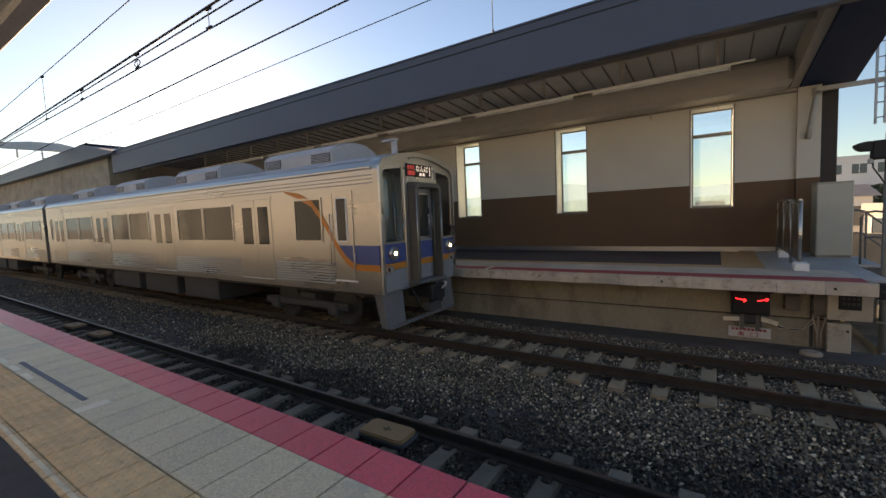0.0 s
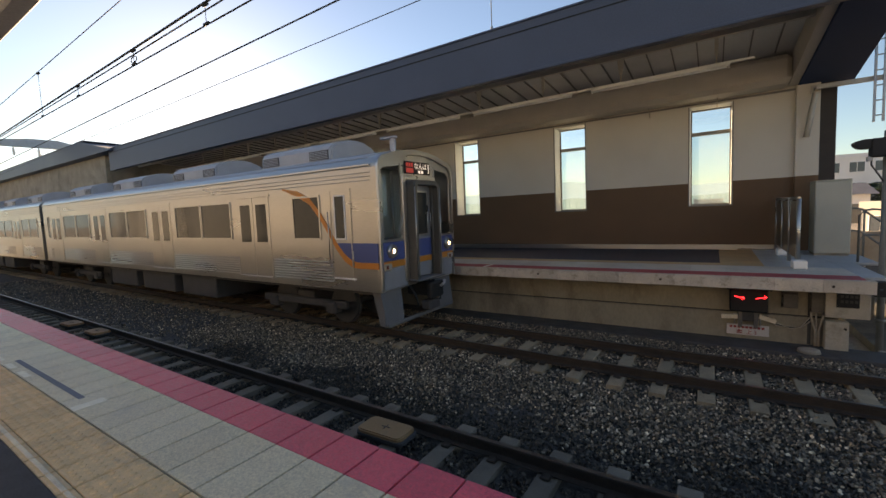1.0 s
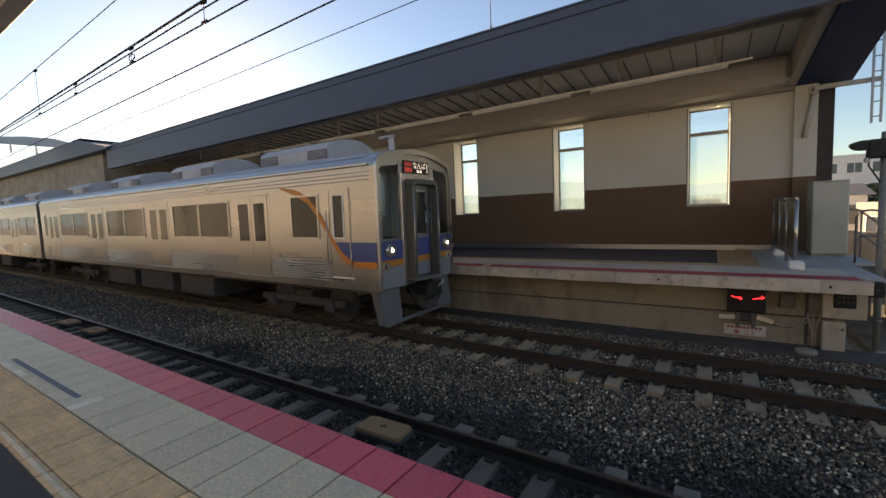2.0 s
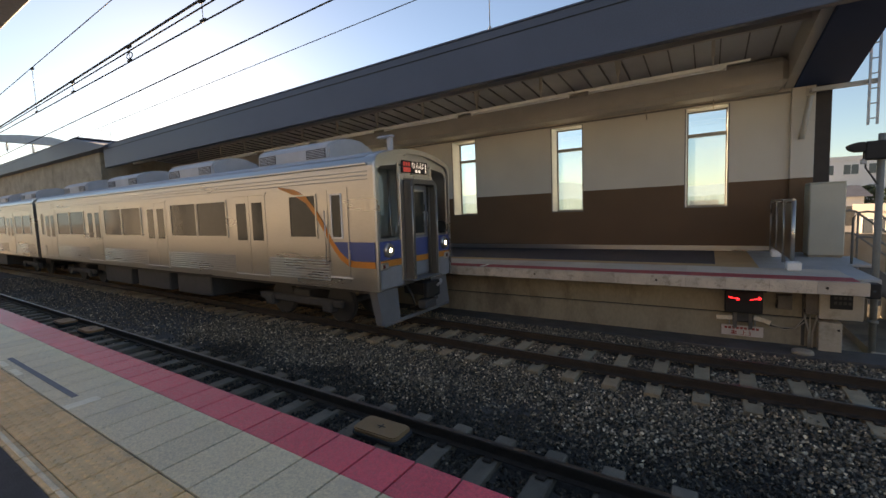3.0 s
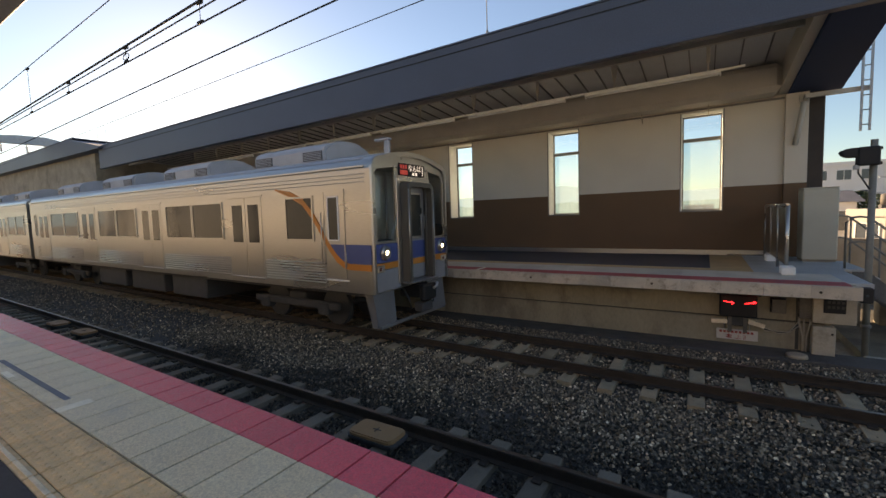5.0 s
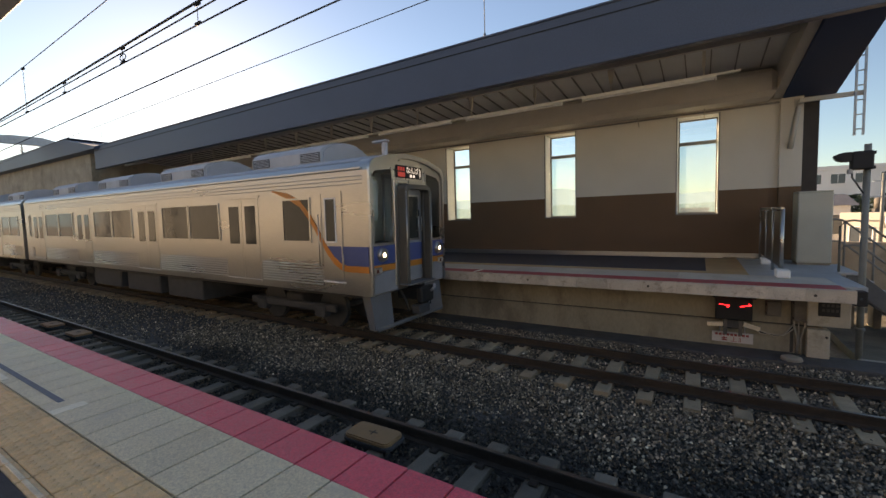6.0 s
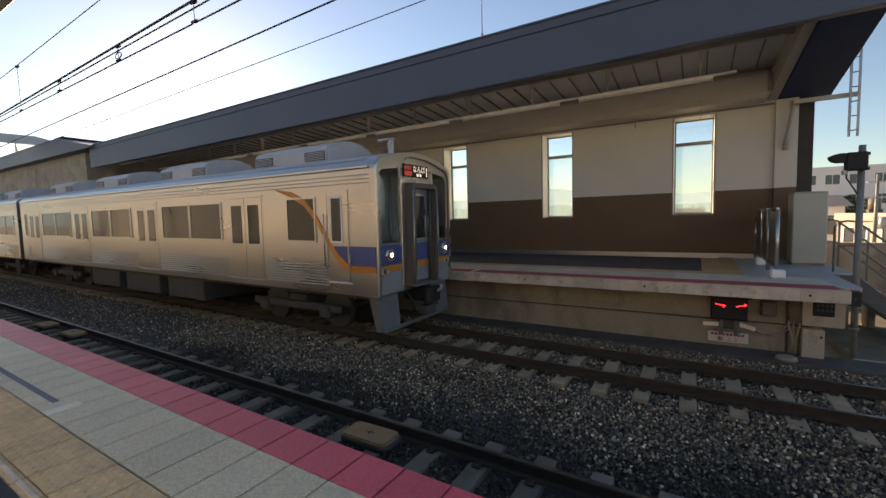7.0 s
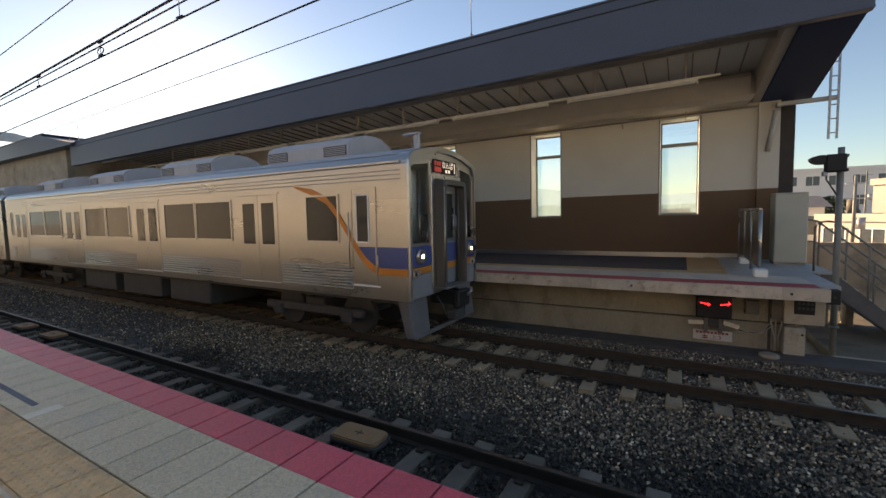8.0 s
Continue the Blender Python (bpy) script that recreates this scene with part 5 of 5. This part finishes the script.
stairway()
SITE[0] = LEVEL
solid("wall_east", B((X_END + 0.25, 40.0, 15.6, 15.85, -0.4, 1.56), bevel=0.01), M_CONC, "low pale concrete boundary wall", "wall", kind="structure")
solid("yard_kerb", B((X_END + 0.3, 12.0, 9.84, 9.96, -0.41, -0.16), bevel=0.012), M_CABINET, "pale concrete kerb strip beside the drain", "kerb", kind="structure")
for bx in (3.0, 3.45):
    solid("wall_block", B((-0.07, 0.07, -0.2, 0.2, 0, 0.5), bevel=0.015), M_CONC, "pale concrete block under the stairs", "block", pose(bx, 13.2, -0.25), "stair blocks")
solid("pavement", B((X_END + 0.4, 40.0, 9.965, 15.6, -0.41, -0.25)), M_YARD, "worn dark asphalt yard beside the track", "pavement", kind="structure")


# ---------------------------------------------------------------- town beyond
def house(label, x, y, w, d, h, storeys, bays, wall, roof=None, turn=0):
    b = thing("house", label, "house", pose(x, y, -0.42, 0, 0, turn))
    part("wall", B((0, w, 0, d, 0, h)), wall, b)
    if roof:
        bm = bmesh.new()
        prism(bm, [(-0.4, h), (d + 0.4, h), (d / 2, h + roof)], "x", -0.4, w + 0.4)
        part("roof", bm, M_ROOFTILE, b, "grey pitched roof")
    else:
        part("roof", B((-0.15, w + 0.15, -0.15, 0.1, h, h + 0.5), (-0.15, w + 0.15, d - 0.1, d + 0.15, h, h + 0.5),
                       (-0.15, 0.1, 0.1, d - 0.1, h, h + 0.5), (w - 0.1, w + 0.15, 0.1, d - 0.1, h, h + 0.5)), wall, b, "flat roof parapet")
    sh = h / storeys
    for i in range(storeys):
        for k in range(bays):
            cx = w * (k + 0.5) / bays
            ww = min(0.95, w / bays * 0.3)
            win = part("window", B((cx - ww, cx + ww, -0.03, 0.02, sh * (i + 0.32), sh * (i + 0.78))), M_WINDARK, b)
            part("frame", B((cx - ww - 0.08, cx - ww, -0.06, 0.02, sh * (i + 0.3), sh * (i + 0.8)), (cx + ww, cx + ww + 0.08, -0.06, 0.02, sh * (i + 0.3), sh * (i + 0.8)),
                            (cx - ww, cx + ww, -0.06, 0.02, sh * (i + 0.78), sh * (i + 0.8)), (cx - 0.03, cx + 0.03, -0.05, 0.02, sh * (i + 0.32), sh * (i + 0.78))), M_WHITE, win)
            part("sill", B((cx - ww - 0.1, cx + ww + 0.1, -0.12, 0.02, sh * (i + 0.28), sh * (i + 0.3))), wall, win)
    return b


house("white three-storey apartment block with flat roof", 11.8, 75, 12, 9, 8.0, 3, 5, M_PLASTER)
house("cream two-storey house with flat roof", 13.45, 47, 9, 8, 4.8, 2, 2, M_PLASTER_B, None, -55)
house("low cream shed with flat roof", 8.3, 38.5, 7.0, 5, 2.1, 1, 3, M_PLASTER_B, None, -55)
house("small pale house with grey pitched roof", 7.2, 42, 2.2, 6, 3.1, 1, 1, M_PLASTER, 0.9)
house("distant white block with flat roof", 27, 82, 14, 9, 7.4, 3, 6, M_PLASTER)
house("distant cream house with flat roof", -5, 140, 7, 8, 3.4, 1, 4, M_PLASTER_B)


def utility_pole(x, y, h):
    u = thing("utility_pole", "grey concrete utility pole with crossarms", "utility pole", pose(x, y, -0.42), "utility poles")
    part("pole", T(([(0, 0, 0), (0, 0, h)], [0.105, 0.075])), M_MAST, u)
    for q in range(2):
        part("crossarm", B((-0.45 - 0.15 * q, 0.45 + 0.15 * q, -0.05, 0.05, h - 0.5 - 0.9 * q, h - 0.42 - 0.9 * q)), M_GALV, u)
    part("transformer", T(([(0.3, -0.1, h - 3.2), (0.3, -0.1, h - 2.5)], 0.22)), M_GALV, u)


def rooftop_tank(x, y, z):
    k = thing("water_tank", "small grey water tank on a flat roof", "tank", pose(x, y, z))
    part("drum", T(([(0, 0, 0.25), (0, 0, 0.95), (0, 0, 1.05)], [0.34, 0.34, 0.15])), M_BOXGREY, k)
    part("stand", B((-0.35, 0.35, -0.35, 0.35, 0, 0.25)), M_UNDER, k)


def lattice_tower(x, y, h):
    k = thing("lattice_tower", "far red and white lattice mast", "mast", pose(x, y, -0.42))
    for q in range(6):
        z0, z1 = h * q / 6, h * (q + 1) / 6
        w0, w1 = 1.6 - 0.18 * q, 1.6 - 0.18 * (q + 1)
        bm = T(*[([(sx * w0, sy * w0, z0), (sx * w1, sy * w1, z1)], 0.16) for sx in (-1, 1) for sy in (-1, 1)],
               *[([(-w0, sy * w0, z0), (w1, sy * w1, z1)], 0.1) for sy in (-1, 1)], *[([(w0, sy * w0, z0), (-w1, sy * w1, z1)], 0.1) for sy in (-1, 1)])
        part("section", bm, M_MASTRED if q % 2 else M_WHITE, k)


rooftop_tank(10.6, 40.6, 2.15)
lattice_tower(47.0, 210.0, 20.0)
utility_pole(8.95, 34.0, 4.9)
utility_pole(17.2, 62.0, 7.0)


def tree(x, y, h, seed):
    rng = random.Random(seed)
    t = thing("tree", "dark green leafy tree beyond the station", "tree", pose(x, y, -0.42), "far trees")
    bm = bmesh.new()
    tube(bm, [(0, 0, 0), (0.1, 0.05, h * 0.4), (0.0, 0.1, h * 0.75)], [0.16, 0.11, 0.04], 7)
    for k in range(6):
        a = rng.uniform(0, math.tau)
        z = h * rng.uniform(0.3, 0.55)
        tube(bm, [(0.05, 0.05, z), (0.3 * h * math.cos(a), 0.3 * h * math.sin(a), z + h * 0.25)], [0.06, 0.02], 5)
    part("trunk", bm, M_BARK, t)
    vs, fs = [], []
    for k in range(1100):
        a, r, zz = rng.uniform(0, math.tau), rng.random() ** 0.5, rng.uniform(-1, 1)
        rad = 0.40 * h * math.sqrt(max(0, 1 - zz * zz)) * (0.75 + 0.35 * noise.noise((math.cos(a) * 1.5, math.sin(a) * 1.5, zz * 2 + seed)))
        c = Vector((r * rad * math.cos(a), r * rad * math.sin(a), h * 0.64 + zz * h * 0.36))
        u = Vector((rng.gauss(0, 1), rng.gauss(0, 1), rng.gauss(0, 1))).normalized() * 0.03 * h
        w = u.orthogonal().normalized() * 0.022 * h
        i = len(vs)
        vs += [c - u, c + w, c + u, c - w]
        fs.append((i, i + 1, i + 2, i + 3))
    me = bpy.data.meshes.new("crown")
    me.from_pydata(vs, [], fs)
    me.materials.append(M_LEAF)
    cr = new("crown", me)
    cr.parent = t


for i, (x, y, h) in enumerate(((10.2, 45, 3.9), (17.0, 68, 4.0))):
    tree(x, y, h, i)
# unseen wall added behind the near platform: closes the place and bounces sunlight
solid("wall_south", B((X_L, 40, -9.4, -9.0, -0.42, 6.6)), M_SOUTH, "plain pale grey unseen wall added behind the platform to bounce light", "wall", kind="structure")
# far woods, a low uneven ridge of crowns; their pale glow stands for haze
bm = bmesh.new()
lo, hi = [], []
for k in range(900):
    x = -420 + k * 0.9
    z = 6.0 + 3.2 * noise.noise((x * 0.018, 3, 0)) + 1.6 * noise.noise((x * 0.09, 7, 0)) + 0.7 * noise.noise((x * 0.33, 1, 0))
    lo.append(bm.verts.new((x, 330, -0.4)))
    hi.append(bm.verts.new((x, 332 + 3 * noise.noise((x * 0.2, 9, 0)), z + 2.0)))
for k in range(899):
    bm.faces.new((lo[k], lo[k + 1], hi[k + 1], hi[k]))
solid("far_woods", bm, material("woods_haze_glow", (0.18, 0.23, 0.20), 1.0, scale=0.08, fine=0.5, vary=0.2, bump=0, emit=(0.48, 0.70, 0.74, 0.40)), "pale line of far woods with haze painted as a glow", "woods", kind="stuff")
# far hills; a pale blue emission paints the haze in front of them
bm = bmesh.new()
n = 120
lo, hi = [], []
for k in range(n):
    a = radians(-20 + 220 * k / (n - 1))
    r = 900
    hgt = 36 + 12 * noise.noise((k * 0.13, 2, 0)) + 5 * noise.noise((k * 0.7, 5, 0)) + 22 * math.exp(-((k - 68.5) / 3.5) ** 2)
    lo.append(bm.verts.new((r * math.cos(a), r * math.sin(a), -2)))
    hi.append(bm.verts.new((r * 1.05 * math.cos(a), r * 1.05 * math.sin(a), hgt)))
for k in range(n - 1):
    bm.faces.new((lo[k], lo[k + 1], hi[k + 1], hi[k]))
solid("backdrop", bm, material("hills_haze_glow", (0.22, 0.27, 0.31), 1.0, scale=0.02, fine=0.1, vary=0.15, bump=0, emit=(0.52, 0.74, 0.84, 0.50)), "low hills on the horizon with haze painted as a glow", "hills", kind="structure")

# ---------------------------------------------------------------- tracks and loose stone
railway_track(0)
railway_track(1)
stones("ballast", "loose grey crushed-stone ballast between the tracks", 106000, (-11, 3.6), (3.9, 9.08),
       lambda x, y, r: keep_stone(x, y, r) & ~darkened(x, y), 3, M_STONE)
stones("ballast", "dark crushed-stone ballast along the near track, brake dust and platform shade in its colour", 40000, (-9, 3.6), (2.3, 5.4),
       lambda x, y, r: keep_stone(x, y, r) & darkened(x, y), 4, M_STONE_DARK)
stones("ballast", "loose grey crushed-stone ballast farther along the tracks", 16000, (-30, -11), (2.3, 6.8), keep_stone, 5, M_STONE)


# ---------------------------------------------------------------- movement
def motions():
    way = [(0.0, 0.0), (3.0, 0.0), (5.6, 0.0), (6.0, 0.008), (6.25, 0.03), (6.5, 0.082), (6.75, 0.155), (7.0, 0.258), (7.25, 0.425),
           (7.5, 0.645), (7.75, 0.915), (8.0, 1.225)]
    for car in CARS:
        home = car.matrix_basis.copy()
        walk(car, [(t, Matrix.Translation((d, 0, 0)) @ home) for t, d in way])
    for wheel in WHEELS:
        home = wheel.matrix_basis.copy()
        walk(wheel, [(t, home @ Matrix.Rotation(d / 0.43, 4, "Y")) for t, d in way])


motions()
